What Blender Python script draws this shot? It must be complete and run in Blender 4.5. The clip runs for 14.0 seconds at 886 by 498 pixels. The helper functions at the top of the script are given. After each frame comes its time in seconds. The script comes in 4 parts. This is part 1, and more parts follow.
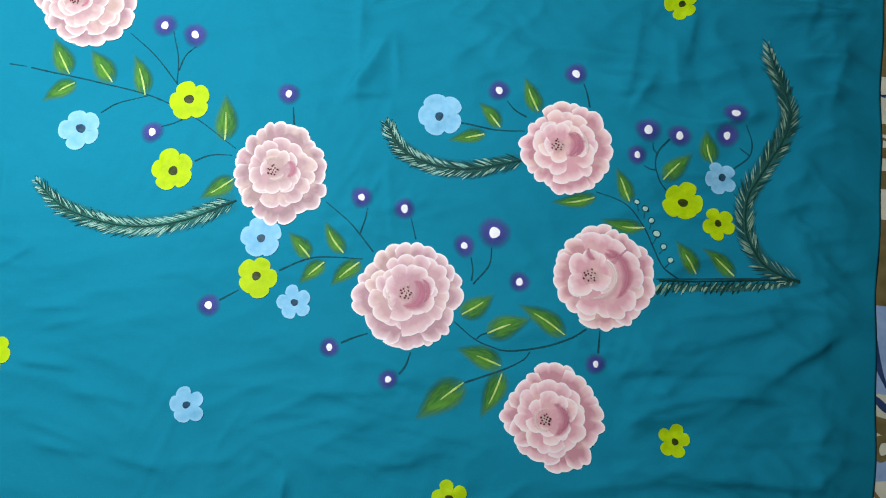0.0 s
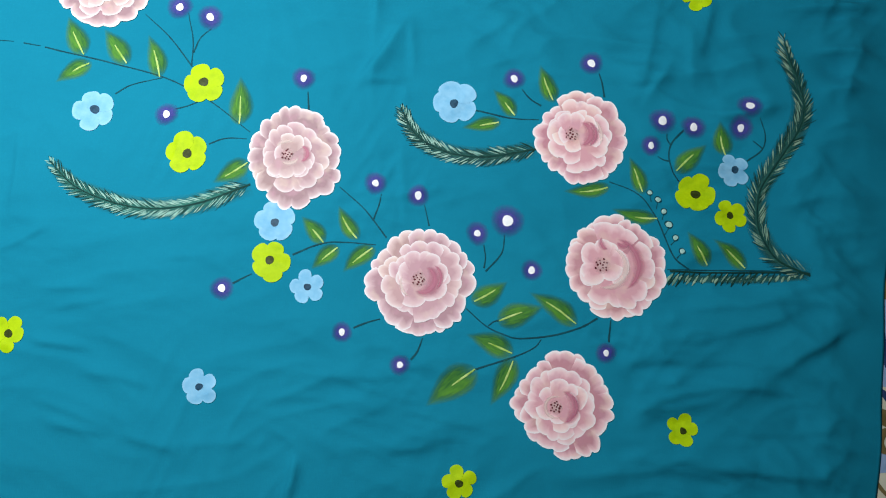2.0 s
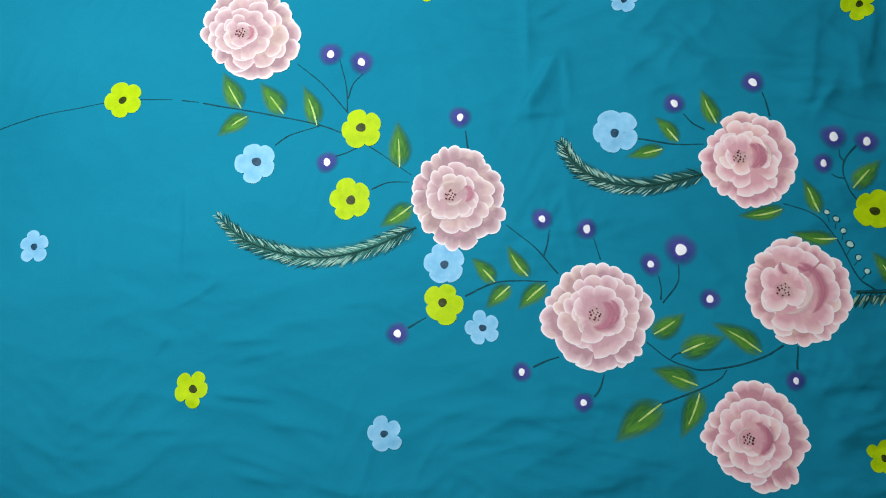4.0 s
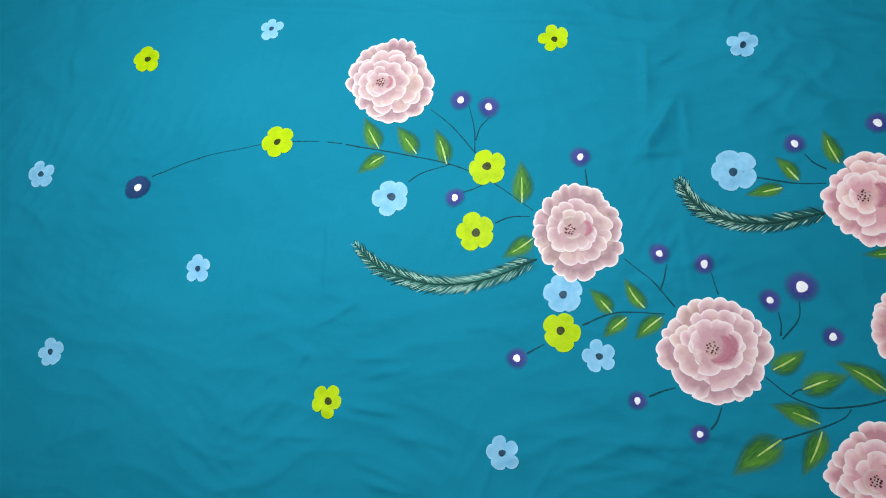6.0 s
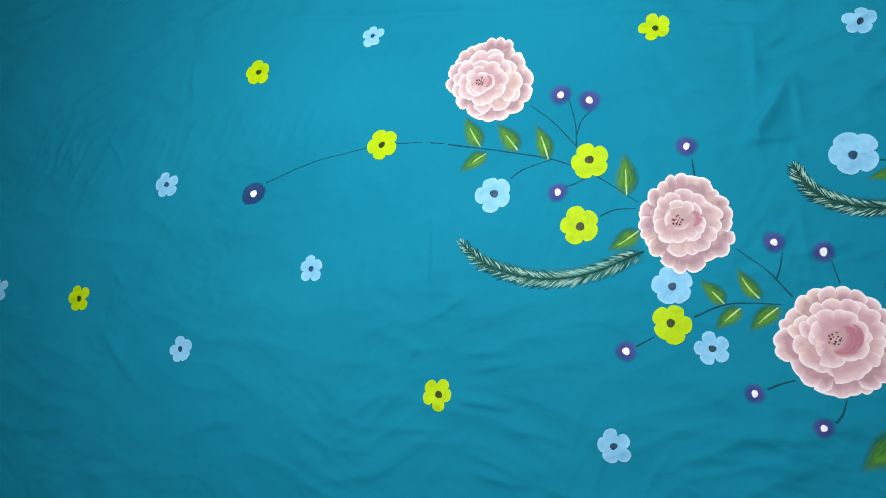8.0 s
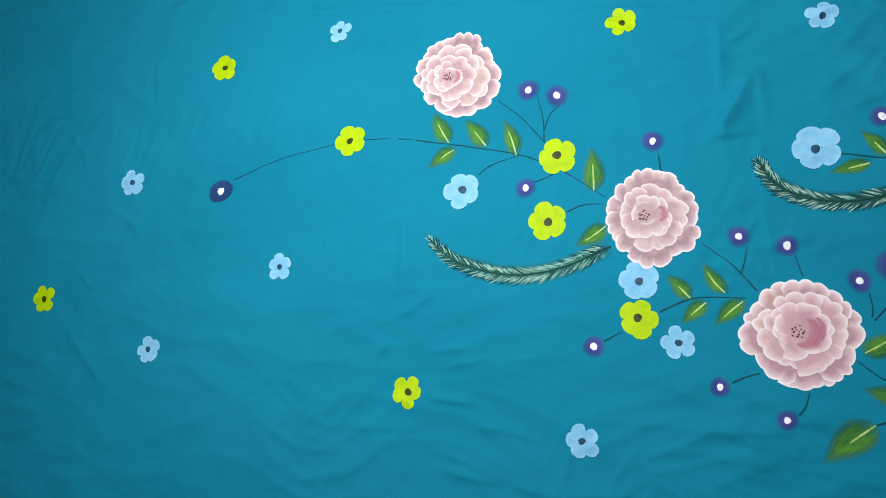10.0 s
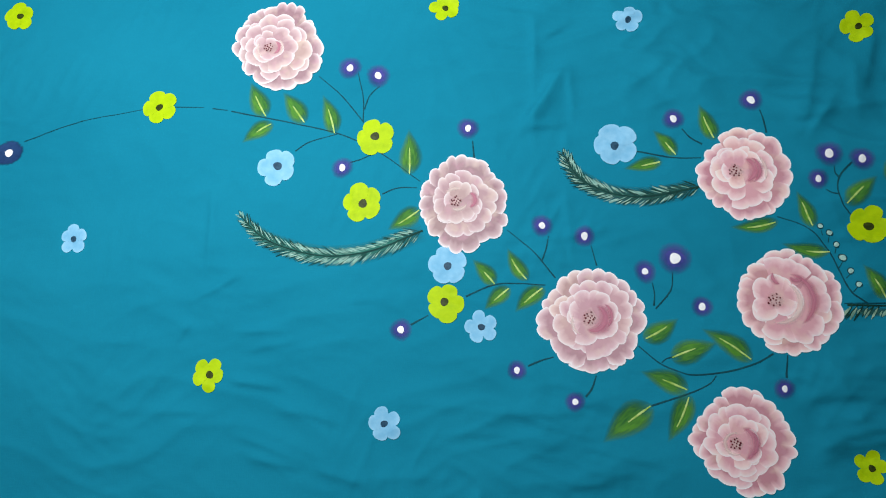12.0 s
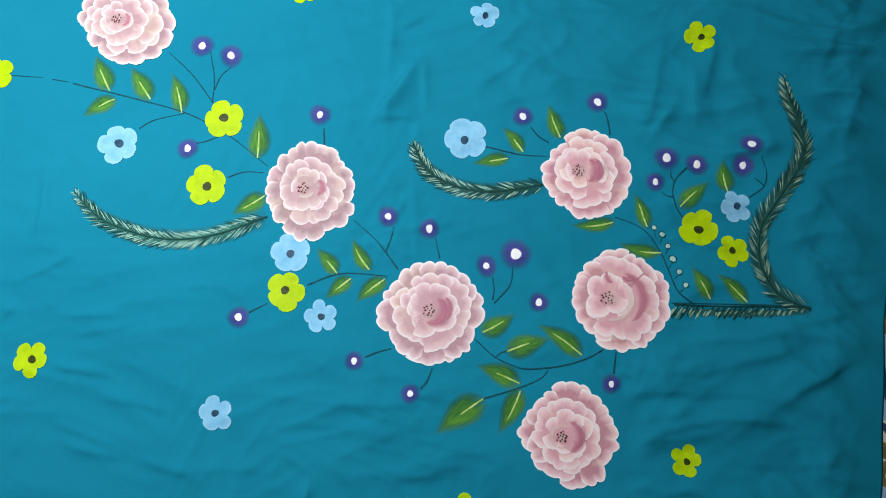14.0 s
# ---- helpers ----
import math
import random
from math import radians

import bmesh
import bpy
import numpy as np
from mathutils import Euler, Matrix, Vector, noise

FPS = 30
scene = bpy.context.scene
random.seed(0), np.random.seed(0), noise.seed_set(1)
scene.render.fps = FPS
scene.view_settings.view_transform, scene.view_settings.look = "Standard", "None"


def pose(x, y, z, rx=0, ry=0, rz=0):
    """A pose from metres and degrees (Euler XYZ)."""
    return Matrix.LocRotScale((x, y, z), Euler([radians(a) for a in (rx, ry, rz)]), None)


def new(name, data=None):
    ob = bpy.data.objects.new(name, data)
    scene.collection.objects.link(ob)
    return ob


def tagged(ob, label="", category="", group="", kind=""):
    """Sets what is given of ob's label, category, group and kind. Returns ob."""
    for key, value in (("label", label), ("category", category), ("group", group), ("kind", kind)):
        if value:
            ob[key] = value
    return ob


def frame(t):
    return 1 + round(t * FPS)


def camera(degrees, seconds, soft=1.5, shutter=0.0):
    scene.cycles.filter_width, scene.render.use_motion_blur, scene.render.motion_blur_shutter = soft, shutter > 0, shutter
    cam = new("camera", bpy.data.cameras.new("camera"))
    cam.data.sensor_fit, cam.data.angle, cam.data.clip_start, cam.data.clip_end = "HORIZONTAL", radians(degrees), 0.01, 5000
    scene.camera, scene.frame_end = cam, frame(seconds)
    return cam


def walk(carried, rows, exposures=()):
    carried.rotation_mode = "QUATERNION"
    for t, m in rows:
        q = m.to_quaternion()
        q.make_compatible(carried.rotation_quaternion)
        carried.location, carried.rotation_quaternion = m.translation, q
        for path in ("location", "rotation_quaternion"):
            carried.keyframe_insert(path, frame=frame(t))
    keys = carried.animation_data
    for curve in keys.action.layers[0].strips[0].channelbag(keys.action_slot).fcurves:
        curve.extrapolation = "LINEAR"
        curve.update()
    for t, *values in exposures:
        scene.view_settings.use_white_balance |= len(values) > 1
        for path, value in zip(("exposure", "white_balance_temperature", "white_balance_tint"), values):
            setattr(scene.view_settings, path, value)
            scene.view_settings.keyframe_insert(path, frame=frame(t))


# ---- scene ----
# seconds, eye, turn
cam = camera(64.2, 14.0, soft=1.1)
PATH = [
    (0, -0.0024, -0.1680, 0.8586, 11.47, 0.47, -0.67),
    (0.5, -0.0005, -0.1654, 0.8600, 11.32, 0.41, -0.89),
    (1, -0.0012, -0.1728, 0.8574, 11.07, 0.27, 0.42),
    (1.5, -0.0109, -0.1740, 0.8560, 10.61, -0.22, 1.29),
    (2, -0.0225, -0.1692, 0.8620, 10.47, 0.03, 0.23),
    (2.5, -0.0606, -0.1671, 0.8584, 10.30, 0.26, -1.26),
    (3, -0.1027, -0.1482, 0.8509, 10.03, 0.43, -2.61),
    (3.5, -0.1507, -0.1298, 0.8577, 10.13, 1.60, -2.79),
    (4, -0.1870, -0.1196, 0.8685, 10.43, 3.58, -2.42),
    (4.2, -0.1941, -0.1301, 0.8742, 11.64, 5.12, -2.39),
    (6.3, -0.2040, -0.1574, 0.9313, 14.96, 12.73, 1.27),
    (6.5, -0.2106, -0.1576, 0.9343, 14.87, 13.72, 1.10),
    (7, -0.2130, -0.1594, 0.9406, 15.08, 16.31, 0.36),
    (7.5, -0.2156, -0.1633, 0.9443, 14.44, 17.92, 1.03),
    (7.7, -0.2164, -0.1659, 0.9448, 14.96, 18.97, 1.49),
    (9.8, -0.2011, -0.1611, 0.9395, 14.34, 19.44, 0.53),
    (10, -0.1988, -0.1592, 0.9361, 14.07, 17.83, 0.49),
    (10.5, -0.1889, -0.1582, 0.9269, 13.74, 14.05, -0.44),
    (11, -0.1708, -0.1550, 0.9161, 13.45, 11.26, -0.26),
    (11.5, -0.1523, -0.1517, 0.9118, 12.98, 8.86, -0.25),
    (12, -0.1344, -0.1582, 0.9072, 12.61, 6.63, -0.02),
    (12.5, -0.1071, -0.1599, 0.9025, 12.64, 4.99, 0.12),
    (13, -0.0731, -0.1636, 0.8958, 12.40, 3.16, -0.11),
    (13.5, -0.0419, -0.1628, 0.8926, 12.28, 1.34, 0.28),
    (14, -0.0264, -0.1607, 0.8918, 12.18, 0.50, 0.80),
]
walk(cam, [(t, pose(x, y, z, rx, ry, rz)) for t, x, y, z, rx, ry, rz in PATH],
     exposures=[(0, 0.1), (2, 0.09), (3, -0.02), (4.2, -0.1), (7, -0.05), (9.8, -0.02), (11.5, -0.08), (14, 0.06)])


# ---- world and light ----
world = bpy.data.worlds.new("world")
scene.world = world
world.use_nodes = True
wn = world.node_tree
wn.nodes["Background"].inputs[0].default_value = (0.6, 0.7, 0.8, 1)
wn.nodes["Background"].inputs[1].default_value = 0.1

# added overhead light, unseen; placed where the brightness on the cloth peaks
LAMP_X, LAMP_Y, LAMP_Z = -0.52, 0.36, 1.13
overhead_disk = bpy.data.lights.new("overhead_disk", "AREA")
overhead_disk.shape, overhead_disk.size = "DISK", 0.30
overhead_disk.energy, overhead_disk.color = 22.6, (0.96, 0.98, 1.0)
lamp = new("unseen_overhead_light", overhead_disk)
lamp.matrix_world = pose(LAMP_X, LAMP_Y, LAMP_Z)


# ---- materials ----
class Mat:
    """A small wrapper that makes node materials shorter to write."""

    def __init__(self, name, rough=0.8, spec=0.3):
        self.m = bpy.data.materials.new(name)
        self.m.use_nodes = True
        self.t = self.m.node_tree
        self.b = self.t.nodes["Principled BSDF"]
        self.b.inputs["Roughness"].default_value = rough
        self.b.inputs["Specular IOR Level"].default_value = spec

    def n(self, kind, **values):
        node = self.t.nodes.new("ShaderNode" + kind)
        for key, value in values.items():
            node.inputs[key.replace("_", " ")].default_value = value
        return node

    def link(self, a, b):
        self.t.links.new(a, b)

    def coord(self, scale=(1, 1, 1), kind="Object"):
        c, m = self.n("TexCoord"), self.n("Mapping", Scale=scale)
        self.link(c.outputs[kind], m.inputs[0])
        return m.outputs[0]

    def noise(self, scale, detail=3.0, stretch=(1, 1, 1), rough=0.55):
        node = self.n("TexNoise", Scale=scale, Detail=detail, Roughness=rough)
        self.link(self.coord(stretch), node.inputs["Vector"])
        return node.outputs["Fac"]

    def ramp(self, fac, *stops):
        node = self.t.nodes.new("ShaderNodeValToRGB")
        r = node.color_ramp
        while len(r.elements) < len(stops):
            r.elements.new(0.5)
        for e, (p, c) in zip(r.elements, stops):
            e.position, e.color = p, (*c, 1) if len(c) == 3 else c
        self.link(fac, node.inputs[0])
        return node.outputs[0]

    def mix(self, fac, a, b, blend="MIX"):
        node = self.t.nodes.new("ShaderNodeMix")
        node.data_type, node.blend_type = "RGBA", blend
        for value, socket in ((fac, node.inputs[0]), (a, node.inputs[6]), (b, node.inputs[7])):
            if isinstance(value, bpy.types.NodeSocket):
                self.link(value, socket)
            else:
                socket.default_value = value if isinstance(value, (int, float)) else (*value, 1)
        return node.outputs[2]

    def math(self, op, a, b=0.5, clamp=False):
        node = self.t.nodes.new("ShaderNodeMath")
        node.operation, node.use_clamp = op, clamp
        for value, socket in ((a, node.inputs[0]), (b, node.inputs[1])):
            if isinstance(value, bpy.types.NodeSocket):
                self.link(value, socket)
            else:
                socket.default_value = value
        return node.outputs[0]

    def paint_uv(self):
        """Stroke coordinates kept on the mesh: across, along, distance to the edge."""
        a = self.t.nodes.new("ShaderNodeAttribute")
        a.attribute_name = "stroke"
        s = self.n("SeparateXYZ")
        self.link(a.outputs["Vector"], s.inputs[0])
        return s.outputs

    def random(self):
        return self.n("ObjectInfo").outputs["Random"]

    def color(self, socket):
        self.link(socket, self.b.inputs["Base Color"])

    def bump(self, socket, strength, distance):
        node = self.n("Bump", Strength=strength, Distance=distance)
        self.link(socket, node.inputs["Height"])
        self.link(node.outputs[0], self.b.inputs["Normal"])

    def sheer(self, alpha):
        """Thin paint through which the cloth shows."""
        self.link(alpha, self.b.inputs["Alpha"])


def cloth_material():
    m = Mat("teal_cotton", 0.9, 0.1)
    big = m.noise(3.0, 4, (1, 1.6, 1))
    fine = m.noise(260, 3, (0.35, 1.6, 1))
    slub = m.noise(420, 2, (1.6, 0.3, 1))
    col = m.ramp(big, (0.3, (0.0035, 0.175, 0.275)), (0.7, (0.0055, 0.205, 0.315)))
    col = m.mix(m.math("MULTIPLY", fine, 0.22), col, (0.006, 0.26, 0.36))
    col = m.mix(m.math("MULTIPLY", slub, 0.16), col, (0.002, 0.13, 0.21))
    m.color(col)
    m.b.inputs["Sheen Weight"].default_value = 0.0
    m.b.inputs["Sheen Roughness"].default_value = 0.5
    m.bump(m.math("ADD", fine, slub), 0.25, 0.0006)
    return m.m


def peony_paint(name, deep, mid, light, rim, tone):
    """One-stroke paint: a loaded white edge that blends into pink towards the petal's base."""
    m = Mat(name, 0.62, 0.3)
    across, along, edge = m.paint_uv()
    vec = m.n("CombineXYZ")
    m.link(m.math("MULTIPLY", across, 1.7), vec.inputs[0])
    m.link(m.math("MULTIPLY", along, 1.2), vec.inputs[1])
    m.link(m.math("MULTIPLY", m.random(), 37.0), vec.inputs[2])
    streak = m.n("TexNoise", Scale=1.3, Detail=3.0, Roughness=0.5)
    m.link(vec.outputs[0], streak.inputs["Vector"])
    s = streak.outputs["Fac"]
    pull = m.math("MULTIPLY", edge, m.math("ADD", 0.35, m.math("MULTIPLY", s, 1.3)))
    warm = m.ramp(m.random(), (0.0, (0.82, 0.68, 0.50)), (0.2, (0.74, 0.55, 0.55)), (0.45, (0.68, 0.47, 0.50)), (0.7, (0.74, 0.53, 0.56)), (0.85, (0.58, 0.36, 0.41)), (1.0, (0.76, 0.62, 0.52)))
    body = m.mix(tone, m.ramp(pull, (0.10, light), (0.34, mid), (0.78, deep)), warm)
    # cream and mauve patches where the colours were worked into one another wet
    blot = m.noise(48, 2)
    body = m.mix(m.math("MULTIPLY", m.ramp(blot, (0.52, (0, 0, 0)), (0.70, (1, 1, 1))), 0.34), body, (0.76, 0.62, 0.50))
    body = m.mix(m.math("MULTIPLY", m.ramp(m.noise(75, 2, (1, 1, 1.3)), (0.52, (0, 0, 0)), (0.70, (1, 1, 1))), 0.36), body, (0.56, 0.30, 0.38))
    line = m.ramp(pull, (0.03, (1, 1, 1)), (0.09, (0.42, 0.42, 0.42)), (0.24, (0, 0, 0)))
    m.color(m.mix(m.math("MULTIPLY", line, rim), body, (0.83, 0.82, 0.84)))
    m.bump(blot, 0.2, 0.0005)
    return m.m


def flat_paint(name, a, b, dark, edge_color, rough=0.6, rim=0.5):
    """Craft paint brushed on thinly, darker where the cloth shows through, thicker along its edge."""
    m = Mat(name, rough, 0.12)
    across, along, edge = m.paint_uv()
    col = m.mix(m.ramp(m.noise(70, 4), (0.3, (0, 0, 0)), (0.7, (1, 1, 1))), a, b)
    col = m.mix(m.math("MULTIPLY", m.ramp(m.noise(60, 3), (0.48, (0, 0, 0)), (0.75, (1, 1, 1))), 0.5), col, dark)
    e = m.ramp(edge, (0.0, (1, 1, 1)), (0.45, (0, 0, 0)))
    m.color(m.mix(m.math("MULTIPLY", e, rim), col, edge_color))
    m.bump(m.noise(420, 3), 0.25, 0.0004)
    return m.m


def soft_paint(name, a, b, low, high, top=1.0, drag=0.45, lean=0.22):
    """Dry-brushed paint that fades out into the cloth along its edge."""
    m = Mat(name, 0.75, 0.25)
    across, along, edge = m.paint_uv()
    vec = m.n("CombineXYZ")
    m.link(m.math("MULTIPLY", across, 4.0), vec.inputs[0])
    m.link(m.math("MULTIPLY", along, 2.5), vec.inputs[1])
    m.link(m.math("MULTIPLY", m.random(), 23.0), vec.inputs[2])
    t = m.n("TexNoise", Scale=2.0, Detail=5.0, Roughness=0.6)
    m.link(vec.outputs[0], t.inputs["Vector"])
    s = t.outputs["Fac"]
    side = m.math("ADD", s, m.math("MULTIPLY", across, lean))
    m.color(m.ramp(side, (0.28, a), (0.72, b)))
    fade = m.math("ADD", edge, m.math("MULTIPLY", m.math("SUBTRACT", s, 0.5), drag))
    alpha = m.ramp(fade, (low, (0, 0, 0)), (high, (top, top, top)))
    m.sheer(alpha)
    m.bump(s, 0.2, 0.0004)
    return m.m


def plain(name, a, b, scale, rough=0.8, bump=0.1, stretch=(1, 1, 1)):
    m = Mat(name, rough, 0.12)
    n = m.noise(scale, 4, stretch)
    m.color(m.ramp(n, (0.3, a), (0.7, b)))
    m.bump(n, bump, 0.002)
    return m.m


M_CLOTH = cloth_material()
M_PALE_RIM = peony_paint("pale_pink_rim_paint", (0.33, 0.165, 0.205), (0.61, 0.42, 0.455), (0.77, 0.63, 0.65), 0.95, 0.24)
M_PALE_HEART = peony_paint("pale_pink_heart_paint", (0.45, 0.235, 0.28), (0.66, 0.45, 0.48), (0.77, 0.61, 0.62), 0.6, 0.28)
# pale pink darkened in its colour to offset strong light near the lamp
M_PALE_RIM_DIM = peony_paint("pale_pink_rim_paint_dim", (0.23, 0.125, 0.15), (0.44, 0.315, 0.33), (0.60, 0.50, 0.51), 0.85, 0.20)
M_PALE_HEART_DIM = peony_paint("pale_pink_heart_paint_dim", (0.33, 0.195, 0.215), (0.49, 0.35, 0.36), (0.59, 0.48, 0.475), 0.5, 0.24)
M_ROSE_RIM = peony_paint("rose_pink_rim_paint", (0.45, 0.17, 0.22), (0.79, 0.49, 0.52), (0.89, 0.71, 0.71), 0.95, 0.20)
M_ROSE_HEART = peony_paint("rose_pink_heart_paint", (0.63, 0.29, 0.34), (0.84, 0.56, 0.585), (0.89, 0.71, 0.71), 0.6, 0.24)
M_BLUSH = soft_paint("rose_blush_paint", (0.48, 0.14, 0.23), (0.60, 0.24, 0.32), 0.0, 0.95, 0.72, 0.15)
M_SHEEN = soft_paint("cream_highlight_paint", (0.78, 0.62, 0.60), (0.86, 0.74, 0.66), 0.0, 0.9, 0.6, 0.15)
M_EYE = soft_paint("flower_eye_paint", (0.56, 0.34, 0.35), (0.72, 0.54, 0.52), 0.0, 0.7, 0.8)
M_DOT = plain("maroon_dot_paint", (0.06, 0.005, 0.012), (0.13, 0.02, 0.03), 300, 0.5)
M_YELLOW = flat_paint("lime_yellow_paint", (0.355, 0.53, 0.001), (0.44, 0.62, 0.002), (0.23, 0.40, 0.002), (0.45, 0.66, 0.008), 0.6, 0.3)
M_BLUE = flat_paint("sky_blue_paint", (0.16, 0.43, 0.65), (0.25, 0.53, 0.74), (0.12, 0.38, 0.60), (0.36, 0.65, 0.84), 0.6, 0.35)
M_OLIVE = plain("dark_olive_paint", (0.018, 0.028, 0.004), (0.05, 0.07, 0.01), 200, 0.5)
M_SLATE = plain("dark_slate_paint", (0.008, 0.035, 0.07), (0.03, 0.09, 0.15), 200, 0.5)
M_PURPLE = soft_paint("purple_paint", (0.026, 0.036, 0.22), (0.075, 0.066, 0.33), 0.0, 0.55, 0.80, 0.3)
M_NAVY = soft_paint("navy_paint", (0.006, 0.032, 0.11), (0.012, 0.052, 0.16), 0.0, 0.22)
M_WHITE = plain("white_paint", (0.78, 0.80, 0.84), (0.88, 0.89, 0.90), 220, 0.5)
M_BEAD = plain("pale_mint_paint", (0.24, 0.46, 0.43), (0.40, 0.62, 0.56), 220, 0.5)
M_LEAF = soft_paint("leaf_green_paint", (0.020, 0.125, 0.024), (0.088, 0.275, 0.026), 0.0, 0.68, 0.93, 0.3, 0.26)
M_GLINT = plain("pale_green_paint", (0.24, 0.42, 0.06), (0.52, 0.66, 0.24), 120, 0.55)
M_STEM = plain("dark_stem_paint", (0.003, 0.040, 0.058), (0.004, 0.080, 0.105), 120, 0.7)
M_FERN_BASE = soft_paint("fern_shade_paint", (0.010, 0.065, 0.062), (0.022, 0.125, 0.10), 0.0, 0.75, 0.82)
M_FERN_TEAL = soft_paint("fern_teal_paint", (0.012, 0.105, 0.090), (0.03, 0.19, 0.145), 0.0, 0.75, 0.8)
M_FERN_DARK = plain("fern_dark_paint", (0.003, 0.028, 0.026), (0.008, 0.055, 0.042), 150, 0.7)
M_FERN_LIGHT = plain("fern_light_paint", (0.06, 0.19, 0.15), (0.36, 0.52, 0.38), 90, 0.6)
M_FERN_MINT = plain("fern_mint_paint", (0.08, 0.27, 0.24), (0.40, 0.62, 0.52), 90, 0.6)
M_WALL = plain("wall_paint", (0.40, 0.39, 0.36), (0.46, 0.45, 0.42), 6, 0.9)
M_CEIL = plain("ceiling_paint", (0.60, 0.60, 0.58), (0.66, 0.66, 0.64), 5, 0.9)
M_FLOOR = plain("floor_stone", (0.30, 0.28, 0.25), (0.42, 0.40, 0.36), 9, 0.5)
M_FIXTURE = plain("fixture_paint", (0.50, 0.50, 0.48), (0.60, 0.60, 0.58), 30, 0.5)
M_WOOD = plain("bed_wood", (0.11, 0.05, 0.025), (0.22, 0.11, 0.05), 14, 0.5, 0.1, (1, 8, 8))
M_MATTRESS = plain("mattress_ticking", (0.55, 0.54, 0.50), (0.66, 0.65, 0.60), 40)
M_SHEET = plain("sheet_cream_cotton", (0.52, 0.52, 0.40), (0.64, 0.63, 0.50), 30, 0.9)
M_PRINT_BLUE = plain("sheet_print_blue", (0.22, 0.33, 0.52), (0.30, 0.42, 0.62), 60, 0.9)
M_PRINT_NAVY = plain("sheet_print_navy", (0.012, 0.03, 0.09), (0.03, 0.06, 0.15), 60, 0.9)
M_PRINT_BROWN = plain("sheet_print_brown", (0.11, 0.085, 0.030), (0.19, 0.15, 0.065), 50, 0.9)

# ---- the cloth's shape ----
X0, X1, Y0, Y1, STEP = -2.1, 0.68, -0.62, 0.82, 0.0034
NX, NY = round((X1 - X0) / STEP) + 1, round((Y1 - Y0) / STEP) + 1
# rim x, rim y, heading, half width, lobes
OUTER_A = [
    (0.007, 0.067, 84, 0.0261, 3),
    (0.037, 0.047, 50, 0.0178, 2),
    (-0.034, 0.053, 125, 0.0192, 2),
    (-0.040, -0.043, -132, 0.0170, 2),
    (-0.058, 0.026, 156, 0.0154, 2),
    (-0.057, -0.015, -165, 0.0229, 3),
    (-0.008, -0.065, -97, 0.0252, 3),
    (0.044, -0.045, -46, 0.0252, 3),
    (0.058, 0.012, 12, 0.0229, 3),
]
MIDDLE_A = [
    (0.019, 0.039, 57, 0.0252, 3),
    (-0.024, 0.04, 117, 0.0145, 2),
    (-0.041, 0.017, 157, 0.0154, 2),
    (-0.037, -0.015, -152, 0.0173, 2),
    (-0.003, -0.045, -88, 0.0196, 2),
    (0.03, -0.031, -43, 0.0177, 2),
    (0.044, -0.001, -4, 0.0182, 2),
]
INNER_A = [
    (0, 0.031, 70, 0.0145, 2),
    (0.024, 0.005, 2, 0.0201, 2),
    (0.018, -0.02, -41, 0.0131, 2),
    (-0.008, -0.026, -86, 0.0215, 3),
    (-0.025, 0.012, 152, 0.0135, 1),
]
EYE_A = (-0.212, 0.107, -0.01, 0.004, 0.0093)
# rim x, rim y, heading, half width, lobes
OUTER_B = [
    (-0.026, 0.063, 112, 0.0205, 2),
    (0.013, 0.067, 79, 0.0238, 3),
    (0.05, 0.046, 43, 0.0205, 2),
    (0.068, 0.008, 7, 0.0219, 2),
    (0.047, -0.043, -42, 0.0224, 3),
    (0.003, -0.064, -87, 0.0285, 3),
    (-0.04, -0.047, -130, 0.0233, 3),
    (-0.069, -0.001, -179, 0.0187, 2),
    (-0.055, 0.034, 148, 0.0187, 2),
]
MIDDLE_B = [
    (0.001, 0.052, 88, 0.0245, 3),
    (0.046, 0.032, 32, 0.0229, 3),
    (0.05, -0.009, -13, 0.0182, 2),
    (0.024, -0.04, -60, 0.0261, 3),
    (-0.018, -0.037, -113, 0.0215, 2),
    (-0.045, -0.016, -157, 0.0201, 2),
    (-0.048, 0.023, 156, 0.0145, 2),
    (-0.031, 0.03, 137, 0.0163, 2),
]
INNER_B = [
    (0, 0.041, 87, 0.0177, 2),
    (0.029, 0.025, 33, 0.0182, 2),
    (0.035, -0.002, -11, 0.0168, 2),
    (0.011, -0.026, -67, 0.0261, 2),
    (-0.026, -0.006, -155, 0.0191, 2),
    (-0.025, 0.023, 142, 0.0145, 1),
]
EYE_B = (-0.0515, -0.0535, -0.002, 0.005, 0.0105)
# rim x, rim y, heading, half width, lobes
OUTER_C = [
    (-0.003, 0.064, 93, 0.023, 3),
    (0.037, 0.051, 54, 0.0206, 2),
    (0.06, 0.007, 7, 0.023, 2),
    (0.043, -0.042, -44, 0.023, 3),
    (0.002, -0.061, -88, 0.023, 3),
    (-0.035, -0.042, -130, 0.023, 3),
    (-0.06, 0, 180, 0.0197, 2),
    (-0.043, 0.034, 142, 0.0206, 3),
]
MIDDLE_C = [
    (0.005, 0.05, 78, 0.0235, 3),
    (0.04, 0.015, 15, 0.0192, 2),
    (0.036, -0.014, -22, 0.015, 2),
    (0.01, -0.044, -72, 0.0239, 3),
    (-0.025, -0.029, -122, 0.0183, 2),
    (-0.043, -0.001, -175, 0.0225, 2),
    (-0.034, 0.029, 137, 0.0174, 2),
]
INNER_C = [
    (-0.011, 0.035, 90, 0.0159, 2),
    (0.015, 0.03, 44, 0.0155, 2),
    (0.026, 0.009, 6, 0.0174, 2),
    (-0.022, -0.013, -121, 0.0183, 2),
    (-0.026, 0.011, 158, 0.0136, 1),
]
